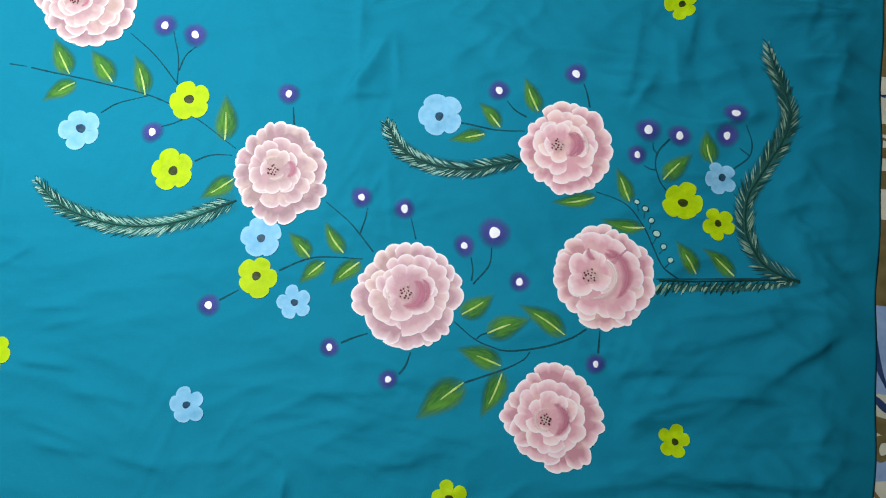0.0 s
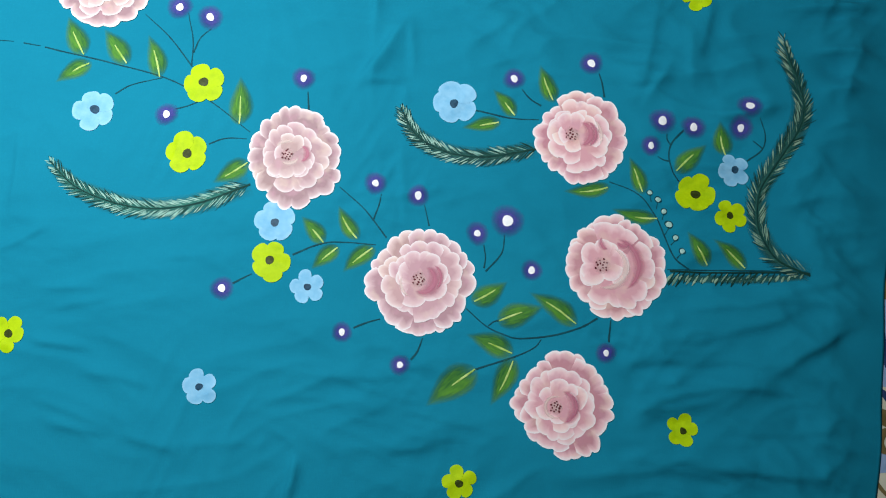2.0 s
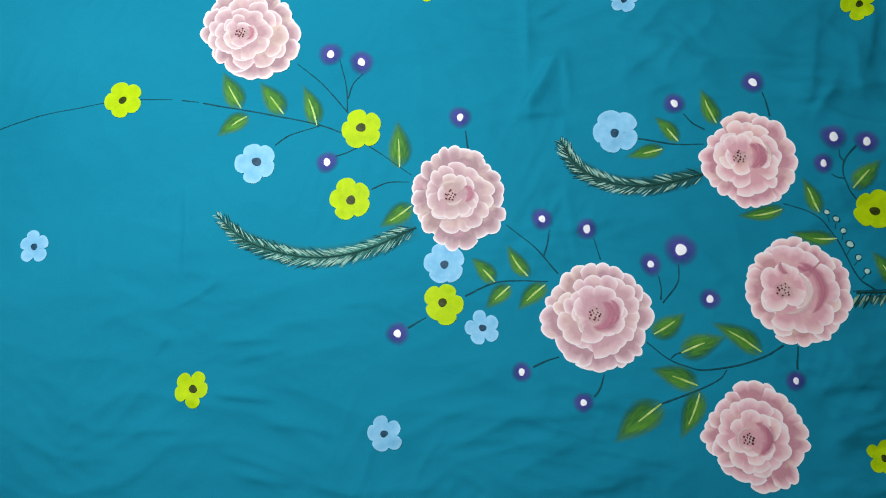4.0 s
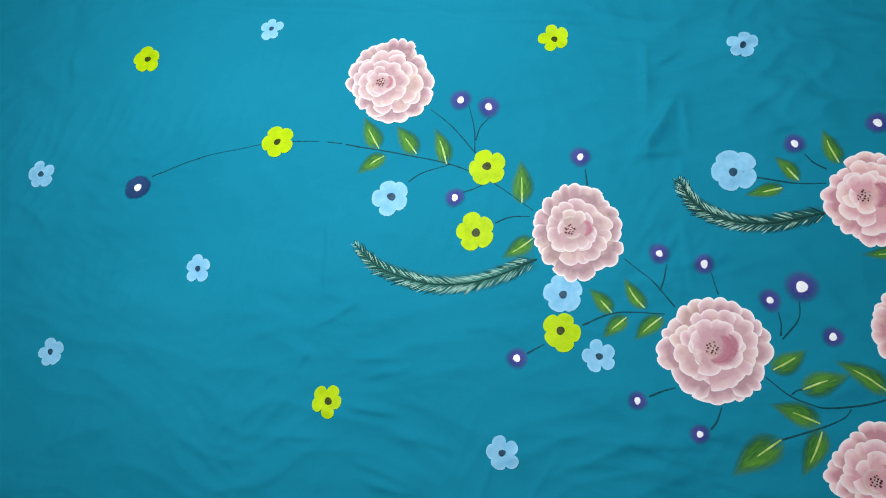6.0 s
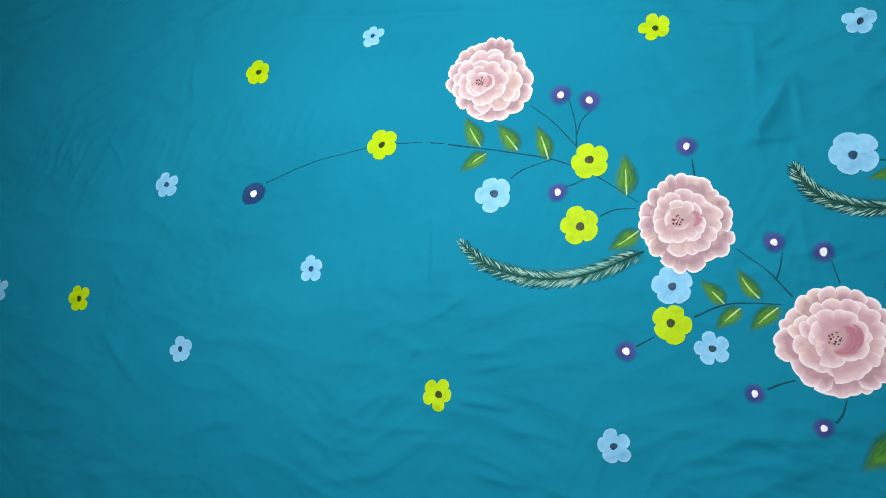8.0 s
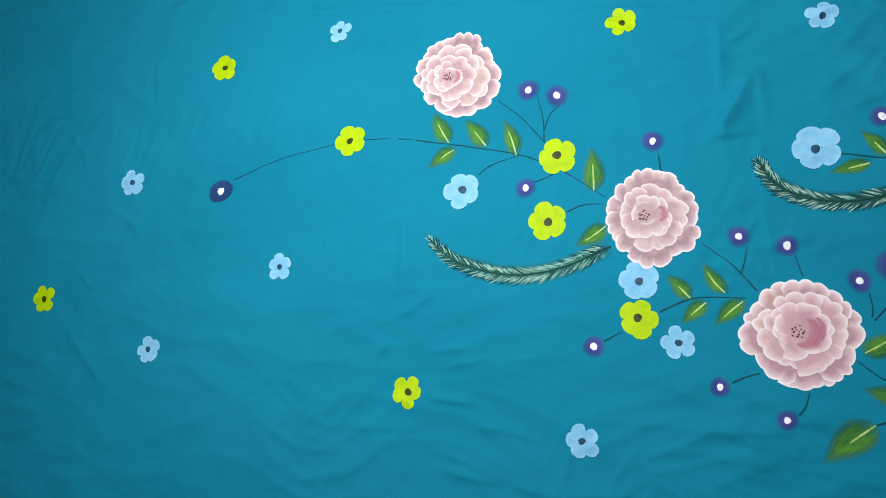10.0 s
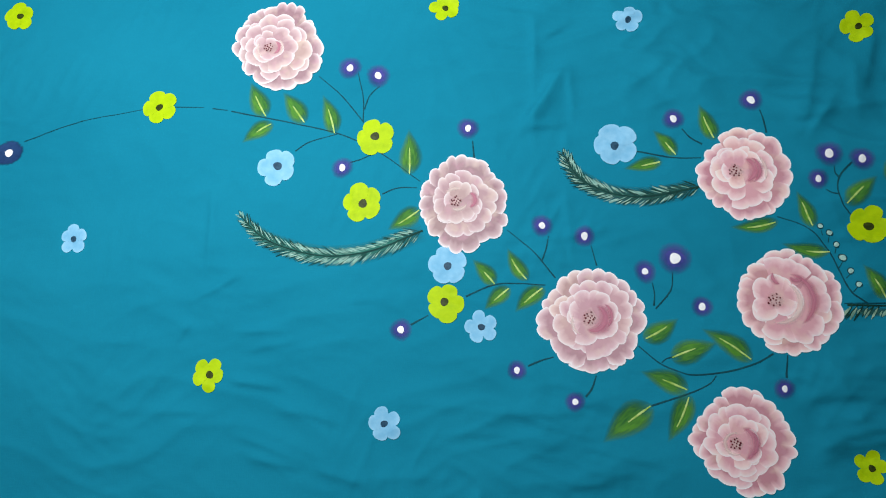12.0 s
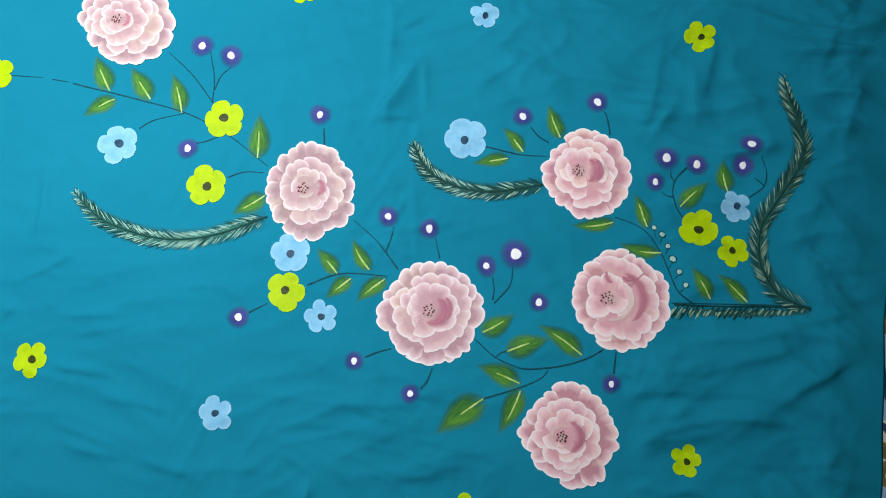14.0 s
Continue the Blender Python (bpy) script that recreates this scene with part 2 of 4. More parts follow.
EYE_C = (0.151, 0.134, -0.011, 0.005, 0.0106)
# rim x, rim y, heading, half width, lobes
OUTER_D = [
    (-0.023, 0.06, 111, 0.0286, 3),
    (-0.050, 0.036, 145, 0.0190, 2),
    (0.032, 0.05, 57, 0.023, 3),
    (0.06, 0.016, 15, 0.023, 3),
    (0.057, -0.028, -26, 0.0206, 2),
    (0.034, -0.054, -58, 0.0178, 2),
    (-0.004, -0.066, -93, 0.0277, 3),
    (-0.045, -0.042, -137, 0.0253, 3),
    (-0.064, 0.008, 173, 0.022, 3),
]
MIDDLE_D = [
    (0.004, 0.054, 76, 0.0258, 2),
    (0.047, 0.011, 11, 0.0216, 2),
    (0.043, -0.022, -23, 0.0216, 3),
    (0.026, -0.044, -51, 0.0197, 2),
    (-0.011, -0.049, -92, 0.0239, 2),
    (-0.036, -0.026, -135, 0.0202, 2),
    (-0.045, 0.006, 171, 0.0216, 2),
]
INNER_D = [
    (-0.027, 0.031, 105, 0.0183, 2),
    (0.006, 0.019, 36, 0.0192, 2),
    (0.016, -0.004, -8, 0.0197, 1),
    (-0.014, -0.021, -77, 0.0239, 2),
]
EYE_D = (0.191, -0.031, -0.019, 0.001, 0.0113)
# rim x, rim y, heading, half width, lobes
OUTER_E = [
    (0.006, 0.066, 85, 0.0221, 3),
    (0.044, 0.039, 40, 0.0265, 3),
    (0.057, -0.012, -12, 0.0234, 3),
    (0.034, -0.053, -57, 0.0143, 2),
    (0.01, -0.063, -81, 0.0182, 2),
    (-0.024, -0.049, -116, 0.0243, 3),
    (-0.048, -0.021, -156, 0.016, 2),
    (-0.06, 0.002, 178, 0.0191, 3),
    (-0.041, 0.041, 135, 0.0225, 3),
]
MIDDLE_E = [
    (0.006, 0.045, 77, 0.0191, 2),
    (0.034, 0.02, 28, 0.0191, 2),
    (0.038, -0.009, -11, 0.0191, 2),
    (0.018, -0.039, -60, 0.0199, 2),
    (-0.011, -0.039, -100, 0.0199, 3),
    (-0.033, -0.019, -147, 0.0182, 2),
    (-0.044, 0.006, 171, 0.016, 2),
    (-0.028, 0.036, 123, 0.0169, 2),
]
INNER_E = [
    (0.006, 0.03, 64, 0.016, 2),
    (0.027, 0.015, 24, 0.0139, 1),
    (0.02, -0.004, -6, 0.0178, 2),
    (0.007, -0.028, -59, 0.0147, 2),
    (-0.019, -0.018, -120, 0.0169, 2),
    (-0.015, 0.025, 103, 0.0147, 2),
]
EYE_E = (0.12, -0.2, -0.009, -0.001, 0.0091)
# rim x, rim y, heading, half width, lobes
OUTER_F = [
    (0.004, 0.07, 87, 0.0285, 3),
    (0.036, 0.049, 54, 0.0241, 2),
    (0.057, 0.019, 18, 0.0241, 2),
    (0.065, -0.014, -12, 0.0227, 2),
    (0.054, -0.044, -39, 0.0241, 2),
    (0.029, -0.06, -64, 0.0241, 2),
    (-0.003, -0.067, -93, 0.027, 2),
    (-0.037, -0.047, -128, 0.0241, 2),
    (-0.06, -0.019, -162, 0.0241, 2),
    (-0.07, 0.017, 166, 0.0241, 2),
    (-0.054, 0.05, 137, 0.0256, 3),
    (-0.029, 0.065, 114, 0.0219, 2),
]
MIDDLE_F = [
    (-0.007, 0.054, 88, 0.0241, 2),
    (0.022, 0.035, 49, 0.0219, 2),
    (0.039, 0.012, 14, 0.0219, 2),
    (0.044, -0.019, -20, 0.0219, 2),
    (0.032, -0.042, -46, 0.0227, 2),
    (0.002, -0.047, -78, 0.0241, 2),
    (-0.028, -0.034, -119, 0.0219, 2),
    (-0.053, -0.005, -173, 0.0197, 2),
    (-0.055, 0.026, 151, 0.0197, 2),
    (-0.036, 0.044, 122, 0.0197, 2),
]
INNER_F = [
    (-0.007, 0.037, 74, 0.0183, 2),
    (0.017, 0.019, 28, 0.0183, 2),
    (0.026, -0.009, -13, 0.0183, 2),
    (0.009, -0.032, -52, 0.0197, 2),
    (-0.022, -0.024, -101, 0.0183, 2),
    (-0.039, 0.002, 177, 0.0161, 2),
    (-0.031, 0.024, 121, 0.0146, 2),
]
HEART_F = [
    (-0.005, 0.013, 45, 0.011, 1),
    (0.005, -0.004, -13, 0.0124, 1),
    (-0.013, -0.018, -78, 0.0124, 1),
]
EYE_F = (-0.478, 0.352, -0.017, 0.001, 0.0088)
# base, tip, half width
LEAVES_LOW = [
    (-0.286, 0.15, -0.287, 0.215, 0.0143),
    (-0.27, 0.102, -0.314, 0.075, 0.0128),
    (-0.171, -0.004, -0.2, 0.03, 0.0105),
    (-0.129, 0.001, -0.154, 0.044, 0.0099),
    (-0.152, -0.007, -0.185, -0.035, 0.0105),
    (-0.108, -0.007, -0.146, -0.039, 0.0112),
    (0.011, -0.077, 0.055, -0.051, 0.0126),
    (0.042, -0.1, 0.099, -0.082, 0.014),
    (0.141, -0.104, 0.084, -0.065, 0.0126),
    (0.063, -0.139, 0.007, -0.116, 0.013),
    (0.063, -0.142, 0.034, -0.198, 0.0127),
    (0.018, -0.155, -0.042, -0.199, 0.0175),
    (0.119, 0.182, 0.102, 0.232, 0.0112),
]
LEAVES_HIGH = [
    (0.069, 0.163, 0.041, 0.199, 0.0096),
    (0.051, 0.157, 0.001, 0.148, 0.009),
    (0.188, 0.071, 0.129, 0.065, 0.009),
    (0.228, 0.06, 0.213, 0.109, 0.0098),
    (0.245, 0.03, 0.189, 0.042, 0.0091),
    (0.305, -0.031, 0.28, 0.012, 0.0105),
    (0.352, -0.035, 0.312, 0.003, 0.0098),
    (0.269, 0.089, 0.312, 0.126, 0.012),
    (0.336, 0.112, 0.331, 0.157, 0.012),
    (-0.392, 0.214, -0.411, 0.273, 0.012),
    (-0.436, 0.233, -0.469, 0.281, 0.0135),
    (-0.493, 0.245, -0.519, 0.299, 0.0135),
    (-0.482, 0.236, -0.526, 0.209, 0.0119),
]
BERRIES_WEST = [
    (-0.373, 0.314, 0.016),
    (-0.332, 0.3, 0.0162),
    (-0.38, 0.165, 0.0143),
    (-0.205, 0.214, 0.0144),
    (-0.109, 0.074, 0.0141),
    (-0.055, 0.058, 0.0133),
    (-0.295, -0.06, 0.014),
    (-0.146, -0.113, 0.012),
    (-0.075, -0.152, 0.012),
]
BERRIES_EAST = [
    (0.019, 0.01, 0.0141),
    (0.057, 0.026, 0.0196),
    (0.086, -0.036, 0.0126),
    (0.174, -0.137, 0.0124),
    (0.068, 0.215, 0.0143),
    (0.169, 0.237, 0.0152),
    (0.257, 0.158, 0.0168),
    (0.241, 0.125, 0.0126),
    (0.297, 0.15, 0.015),
    (0.37, 0.178, 0.0155),
    (0.357, 0.149, 0.0156),
]
NAVY_BERRY = [
    (-0.885, 0.208, 0.0221),
]
BEADS = [
    (0.236, 0.063, 0.0034),
    (0.246, 0.054, 0.0038),
    (0.253, 0.039, 0.0035),
    (0.258, 0.022, 0.0045),
    (0.265, 0.005, 0.0035),
    (0.272, -0.012, 0.0035),
]
YELLOW = [
    (-0.335, 0.207, 0.0272, 108),
    (-0.35, 0.113, 0.028, 100),
    (-0.237, -0.026, 0.0259, 0),
    (0.295, 0.063, 0.0264, 65),
    (0.336, 0.033, 0.0218, 115),
    (0.262, -0.227, 0.0204, 0),
    (-0.003, -0.288, 0.0209, 100),
    (0.313, 0.334, 0.023, 108),
    (-0.552, -0.116, 0.0224, 130),
    (-0.656, 0.269, 0.0258, 110),
    (-0.9, 0.432, 0.0255, 95),
    (-1.225, 0.045, 0.0245, 105),
    (-0.237, 0.4, 0.0222, 100),
]
BLUE = [
    (-0.474, 0.17, 0.0264, 110),
    (-0.233, 0.023, 0.0264, 100),
    (-0.19, -0.059, 0.0221, 100),
    (-0.314, -0.178, 0.0232, 105),
    (-0.009, 0.182, 0.0296, 108),
    (0.344, 0.092, 0.0218, 108),
    (0.017, 0.363, 0.0204, 80),
    (-0.682, 0.465, 0.0202, 85),
    (-0.766, 0.075, 0.0219, 95),
    (-0.996, -0.048, 0.0231, 105),
    (-1.066, 0.24, 0.0243, 105),
    (-1.422, 0.067, 0.0242, 105),
]
# width, then the points along the stroke
STEMS_NORTH = [
    (0.0027, (-0.271, 0.141), (-0.328, 0.185), (-0.392, 0.217), (-0.485, 0.242), (-0.546, 0.257)),
    (0.002, (-0.552, 0.259), (-0.575, 0.263)),
    (0.002, (-0.588, 0.265), (-0.632, 0.268)),
    (0.0022, (-0.679, 0.267), (-0.778, 0.252), (-0.863, 0.225)),
    (0.0031, (-0.199, 0.196), (-0.197, 0.17)),
    (0.0023, (-0.275, 0.132), (-0.301, 0.133), (-0.323, 0.125)),
]
# width, then the points along the stroke
STEMS_WEST = [
    (0.0023, (-0.418, 0.304), (-0.383, 0.271), (-0.351, 0.23)),
    (0.0023, (-0.361, 0.306), (-0.353, 0.267), (-0.352, 0.231)),
    (0.0025, (-0.33, 0.285), (-0.344, 0.271), (-0.351, 0.25)),
    (0.0025, (-0.387, 0.215), (-0.427, 0.205), (-0.448, 0.192)),
    (0.0025, (-0.331, 0.187), (-0.351, 0.177), (-0.369, 0.172)),
    (0.0023, (-0.154, 0.069), (-0.123, 0.041), (-0.094, 0.004)),
    (0.0027, (-0.101, 0.059), (-0.105, 0.041), (-0.111, 0.025)),
]
# width, then the points along the stroke
STEMS_MIDDLE = [
    (0.0022, (-0.047, 0.046), (-0.044, 0.033), (-0.041, 0.019)),
    (0.0028, (-0.107, -0.005), (-0.143, -0.002), (-0.175, -0.004), (-0.21, -0.018)),
    (0.0031, (-0.259, -0.042), (-0.282, -0.054)),
    (0.0031, (-0.1, -0.097), (-0.115, -0.101), (-0.132, -0.108)),
    (0.0033, (-0.048, -0.12), (-0.054, -0.136), (-0.062, -0.146)),
    (0.0027, (0.027, -0.005), (0.029, -0.02), (0.027, -0.034)),
    (0.0027, (0.053, 0.008), (0.049, -0.015), (0.029, -0.038)),
    (0.003, (0.005, -0.084), (0.029, -0.105), (0.05, -0.115), (0.07, -0.12), (0.111, -0.116), (0.145, -0.106), (0.165, -0.095)),
    (0.0027, (0.032, -0.105), (0.038, -0.1), (0.047, -0.098)),
    (0.0027, (0.096, -0.121), (0.087, -0.131), (0.063, -0.142), (0.016, -0.157)),
    (0.0031, (0.181, -0.097), (0.178, -0.124)),
]
# width, then the points along the stroke
STEMS_EAST = [
    (0.0027, (0.099, 0.159), (0.064, 0.161), (0.016, 0.172)),
    (0.0031, (0.078, 0.2), (0.088, 0.187), (0.102, 0.178)),
    (0.0031, (0.178, 0.222), (0.182, 0.208), (0.184, 0.19)),
    (0.0027, (0.186, 0.077), (0.217, 0.064), (0.24, 0.037), (0.252, 0.006), (0.263, -0.021), (0.282, -0.036)),
    (0.0028, (0.253, -0.035), (0.308, -0.035), (0.37, -0.036), (0.426, -0.038)),
    (0.003, (0.279, 0.072), (0.266, 0.091), (0.263, 0.11), (0.268, 0.129), (0.284, 0.146)),
    (0.0028, (0.262, 0.141), (0.262, 0.133), (0.267, 0.126)),
    (0.0028, (0.249, 0.111), (0.256, 0.106), (0.264, 0.104)),
]
# width, then the points along the stroke
STEMS_TWIGS = [
    (0.0027, (0.382, 0.162), (0.388, 0.142), (0.383, 0.121), (0.362, 0.105)),
    (0.0027, (0.372, 0.132), (0.383, 0.122)),
    (0.0016, (0.236, 0.06), (0.237, 0.051)),
    (0.0016, (0.245, 0.05), (0.244, 0.042)),
    (0.0016, (0.253, 0.037), (0.25, 0.028)),
    (0.0016, (0.258, 0.018), (0.252, 0.009)),
    (0.0016, (0.265, 0.002), (0.259, -0.004)),
    (0.0016, (0.271, -0.015), (0.265, -0.021)),
]
# printed motifs of the sheet: name, colour, height, widths, points
PRINTS_LOW = [
    ("printed_band", "brown", 0.0001, (0.0492, 0.0492), (0.554, 0.007), (0.545, -0.078)),
    ("printed_band", "blue", 0.0001, (0.0563, 0.0563), (0.549, -0.073), (0.534, -0.179)),
    ("printed_leaf", "navy", 0.0003, (0.0014, 0.007, 0.0077, 0.0021), (0.516, -0.084), (0.516, -0.112), (0.517, -0.145), (0.524, -0.173)),
    ("printed_leaf", "navy", 0.0003, (0.0021, 0.0084, 0.0098, 0.0028), (0.501, -0.175), (0.51, -0.184), (0.518, -0.193), (0.533, -0.204)),
    ("printed_band", "brown", 0.0001, (0.0155, 0.0211, 0.0211), (0.495, -0.206), (0.517, -0.216), (0.54, -0.222)),
    ("printed_scroll", "brown", 0.0004, (0.0056, 0.0091, 0.0098, 0.0084, 0.0042), (0.523, -0.23), (0.506, -0.229), (0.499, -0.241), (0.504, -0.251), (0.516, -0.247)),
    ("printed_band", "blue", 0.0001, (0.0239, 0.0239), (0.48, -0.265), (0.54, -0.262)),
    ("printed_scroll", "brown", 0.0003, (0.0028, 0.0049, 0.0035), (0.486, -0.276), (0.494, -0.293), (0.509, -0.31)),
    ("printed_leaf", "navy", 0.0003, (0.0021, 0.0063, 0.0021), (0.543, -0.084), (0.546, -0.124), (0.541, -0.165)),
]
# printed motifs of the sheet: name, colour, height, widths, points
PRINTS_HIGH = [
    ("printed_band", "brown", 0.0001, (0.0281, 0.0281), (0.598, 0.352), (0.582, 0.23)),
    ("printed_band", "brown", 0.0001, (0.0281, 0.0281), (0.57, 0.165), (0.568, 0.151)),
    ("printed_band", "brown", 0.0002, (0.0281, 0.0281), (0.564, 0.133), (0.563, 0.119)),
    ("printed_band", "brown", 0.0001, (0.0281, 0.0281), (0.559, 0.102), (0.556, 0.078)),
    ("printed_band", "brown", 0.0001, (0.031, 0.031), (0.55, 0.038), (0.544, -0.009)),
    ("printed_scroll", "navy", 0.0003, (0.0014, 0.0035, 0.0014), (0.562, 0.208), (0.57, 0.204), (0.582, 0.209)),
    ("printed_scroll", "brown", 0.0003, (0.0021, 0.0035, 0.0021), (0.55, 0.145), (0.559, 0.146), (0.574, 0.139)),
]
FERN_WEST = [(-0.524, 0.102), (-0.487, 0.068), (-0.435, 0.047), (-0.385, 0.04), (-0.329, 0.048), (-0.267, 0.072)]
FERN_MIDDLE = [(-0.079, 0.174), (-0.059, 0.139), (-0.023, 0.117), (0.027, 0.109), (0.096, 0.12)]
FERN_EAST = [(0.422, 0.275), (0.428, 0.242), (0.437, 0.211), (0.440, 0.175), (0.430, 0.145), (0.401, 0.104), (0.375, 0.065), (0.369, 0.026), (0.375, 0.002), (0.391, -0.023), (0.428, -0.042)]
FERN_FLAT = [(0.428, -0.039), (0.37, -0.038), (0.311, -0.038), (0.256, -0.037)]
# from, to, height, half width
CREASES_SOUTH = [
    (-0.116, 0.387, -0.111, 0.293, 0.0027, 0.0075),
    (-0.067, 0.304, -0.139, 0.201, 0.006, 0.0112),
    (-0.131, 0.207, -0.07, 0.212, 0.0034, 0.006),
    (-0.076, 0.203, -0.079, 0.167, 0.0034, 0.006),
    (-0.079, 0.167, -0.073, -0.012, 0.0014, 0.006),
    (0.011, 0.26, 0.071, 0.304, 0.002, 0.009),
    (0.072, 0.381, 0.218, 0.367, 0.0025, 0.008),
    (0.304, 0.242, 0.336, 0.344, 0.003, 0.015),
]
CREASES_FOLD = [
    (0.222, 0.182, 0.267, 0.339, 0.0025, 0.014),
    (0.462, 0.265, 0.51, 0.367, 0.002, 0.012),
    (-0.2, -0.253, -0.206, -0.313, 0.0043, 0.005),
    (-0.229, -0.224, -0.185, -0.262, 0.002, 0.009),
    (-0.587, -0.02, -0.513, 0.018, 0.0026, 0.006),
    (-0.602, -0.08, -0.582, -0.044, 0.0018, 0.006),
    (-0.526, -0.059, -0.43, -0.062, 0.0016, 0.006),
    (-0.512, -0.085, -0.421, -0.075, 0.0016, 0.006),
    (-0.377, -0.026, -0.301, -0.014, 0.0018, 0.007),
    (-0.529, -0.12, -0.448, -0.138, 0.0016, 0.008),
    (-0.5, -0.22, -0.414, -0.233, 0.002, 0.008),
    (-0.642, -0.169, -0.541, -0.161, 0.0016, 0.008),
    (-1.218, 0.351, -1.163, 0.267, 0.0012, 0.004),
    (-1.348, 0.137, -1.25, 0.174, 0.0014, 0.005),
    (-1.165, 0.091, -1.124, 0.053, 0.0012, 0.004),
]
CREASES_WEST = [
    (-0.921, 0.265, -0.868, 0.247, 0.0014, 0.005),
    (-1.038, 0.485, -1.034, 0.372, 0.0012, 0.009),
    (-0.519, -0.187, -0.409, -0.231, 0.0022, 0.009),
    (-0.409, -0.231, -0.329, -0.253, 0.0022, 0.009),
    (-0.528, -0.119, -0.457, -0.137, 0.0015, 0.007),
    (-0.111, 0.365, -0.121, 0.146, 0.0012, 0.007),
    (-0.563, 0.150, -0.566, 0.020, 0.0026, 0.008),
    (-1.187, 0.009, -1.06, -0.123, 0.0014, 0.009),
    (0.158, -0.12, 0.206, -0.114, -0.003, 0.007),
]
CREASES_EAST = [
    (0.528, 0.288, 0.486, 0.17, 0.0035, 0.014),
    (0.298, 0.292, 0.3, 0.204, 0.0025, 0.012),
    (0.211, 0.206, 0.271, 0.22, 0.0025, 0.008),
    (0.28, 0.244, 0.231, 0.174, 0.0025, 0.009),
    (0.338, -0.082, 0.487, -0.042, 0.0025, 0.01),
    (-0.16, -0.17, -0.066, -0.164, 0.002, 0.008),
    (-0.459, -0.16, -0.362, -0.18, 0.002, 0.009),
    (-0.106, -0.254, 0, -0.236, 0.002, 0.01),
    (-0.107, 0.336, -0.06, 0.37, 0.0018, 0.006),
    (-0.111, 0.348, -0.072, 0.353, 0.0016, 0.005),
    (-0.065, 0.302, -0.067, 0.211, 0.0018, 0.006),
    (0.026, 0.228, 0.095, 0.254, 0.0016, 0.007),
]
# long folds: height, half width, then points along the crest
FOLDS = [
    (0.0065, 0.015, (0.180, -0.222), (0.240, -0.190), (0.326, -0.176), (0.430, -0.196)),
    (0.0060, 0.014, (0.355, -0.175), (0.420, -0.133), (0.495, -0.100)),
    (0.0052, 0.012, (0.130, -0.264), (0.240, -0.264), (0.348, -0.275), (0.475, -0.281)),
    (0.0032, 0.010, (0.175, -0.158), (0.311, -0.146), (0.390, -0.157)),
    (0.0036, 0.012, (0.196, -0.122), (0.331, -0.112), (0.440, -0.068)),
    (0.0020, 0.008, (0.240, -0.085), (0.340, -0.078), (0.460, -0.064)),
    (0.0022, 0.009, (0.300, -0.225), (0.380, -0.232), (0.480, -0.222)),
    (0.0020, 0.008, (-0.150, -0.205), (0.000, -0.222), (0.090, -0.262)),
    (0.0030, 0.007, (-1.083, 0.587), (-0.477, 0.468), (-0.221, 0.431), (0.109, 0.362)),
    (0.0022, 0.005, (-0.420, 0.445), (-0.221, 0.415), (0.109, 0.348)),
]
EDGE_A, EDGE_B = 0.5358, 0.155


def lattice(seed):
    r = np.random.RandomState(seed)
    a = r.rand(64, 64) * 2 * math.pi
    return np.cos(a), np.sin(a)


def perlin(x, y, seed):
    gx, gy = lattice(seed)
    xi, yi = np.floor(x).astype(int), np.floor(y).astype(int)
    fx, fy = x - xi, y - yi
    u, v = fx ** 3 * (fx * (6 * fx - 15) + 10), fy ** 3 * (fy * (6 * fy - 15) + 10)

    def corner(i, j):
        a, b = (xi + i) % 64, (yi + j) % 64
        return gx[a, b] * (fx - i) + gy[a, b] * (fy - j)

    low = corner(0, 0) * (1 - u) + corner(1, 0) * u
    high = corner(0, 1) * (1 - u) + corner(1, 1) * u
    return low * (1 - v) + high * v


def blurred(h, radius):
    """The height field averaged over a square window, twice."""
    for axis in (0, 1, 0, 1):
        pad = [(radius + 1, radius) if a == axis else (0, 0) for a in (0, 1)]
        c = np.cumsum(np.pad(h, pad, mode="edge"), axis=axis)
        n = h.shape[axis]
        h = (np.take(c, np.arange(2 * radius + 1, 2 * radius + 1 + n), axis) - np.take(c, np.arange(n), axis)) / (2 * radius + 1)
    return h


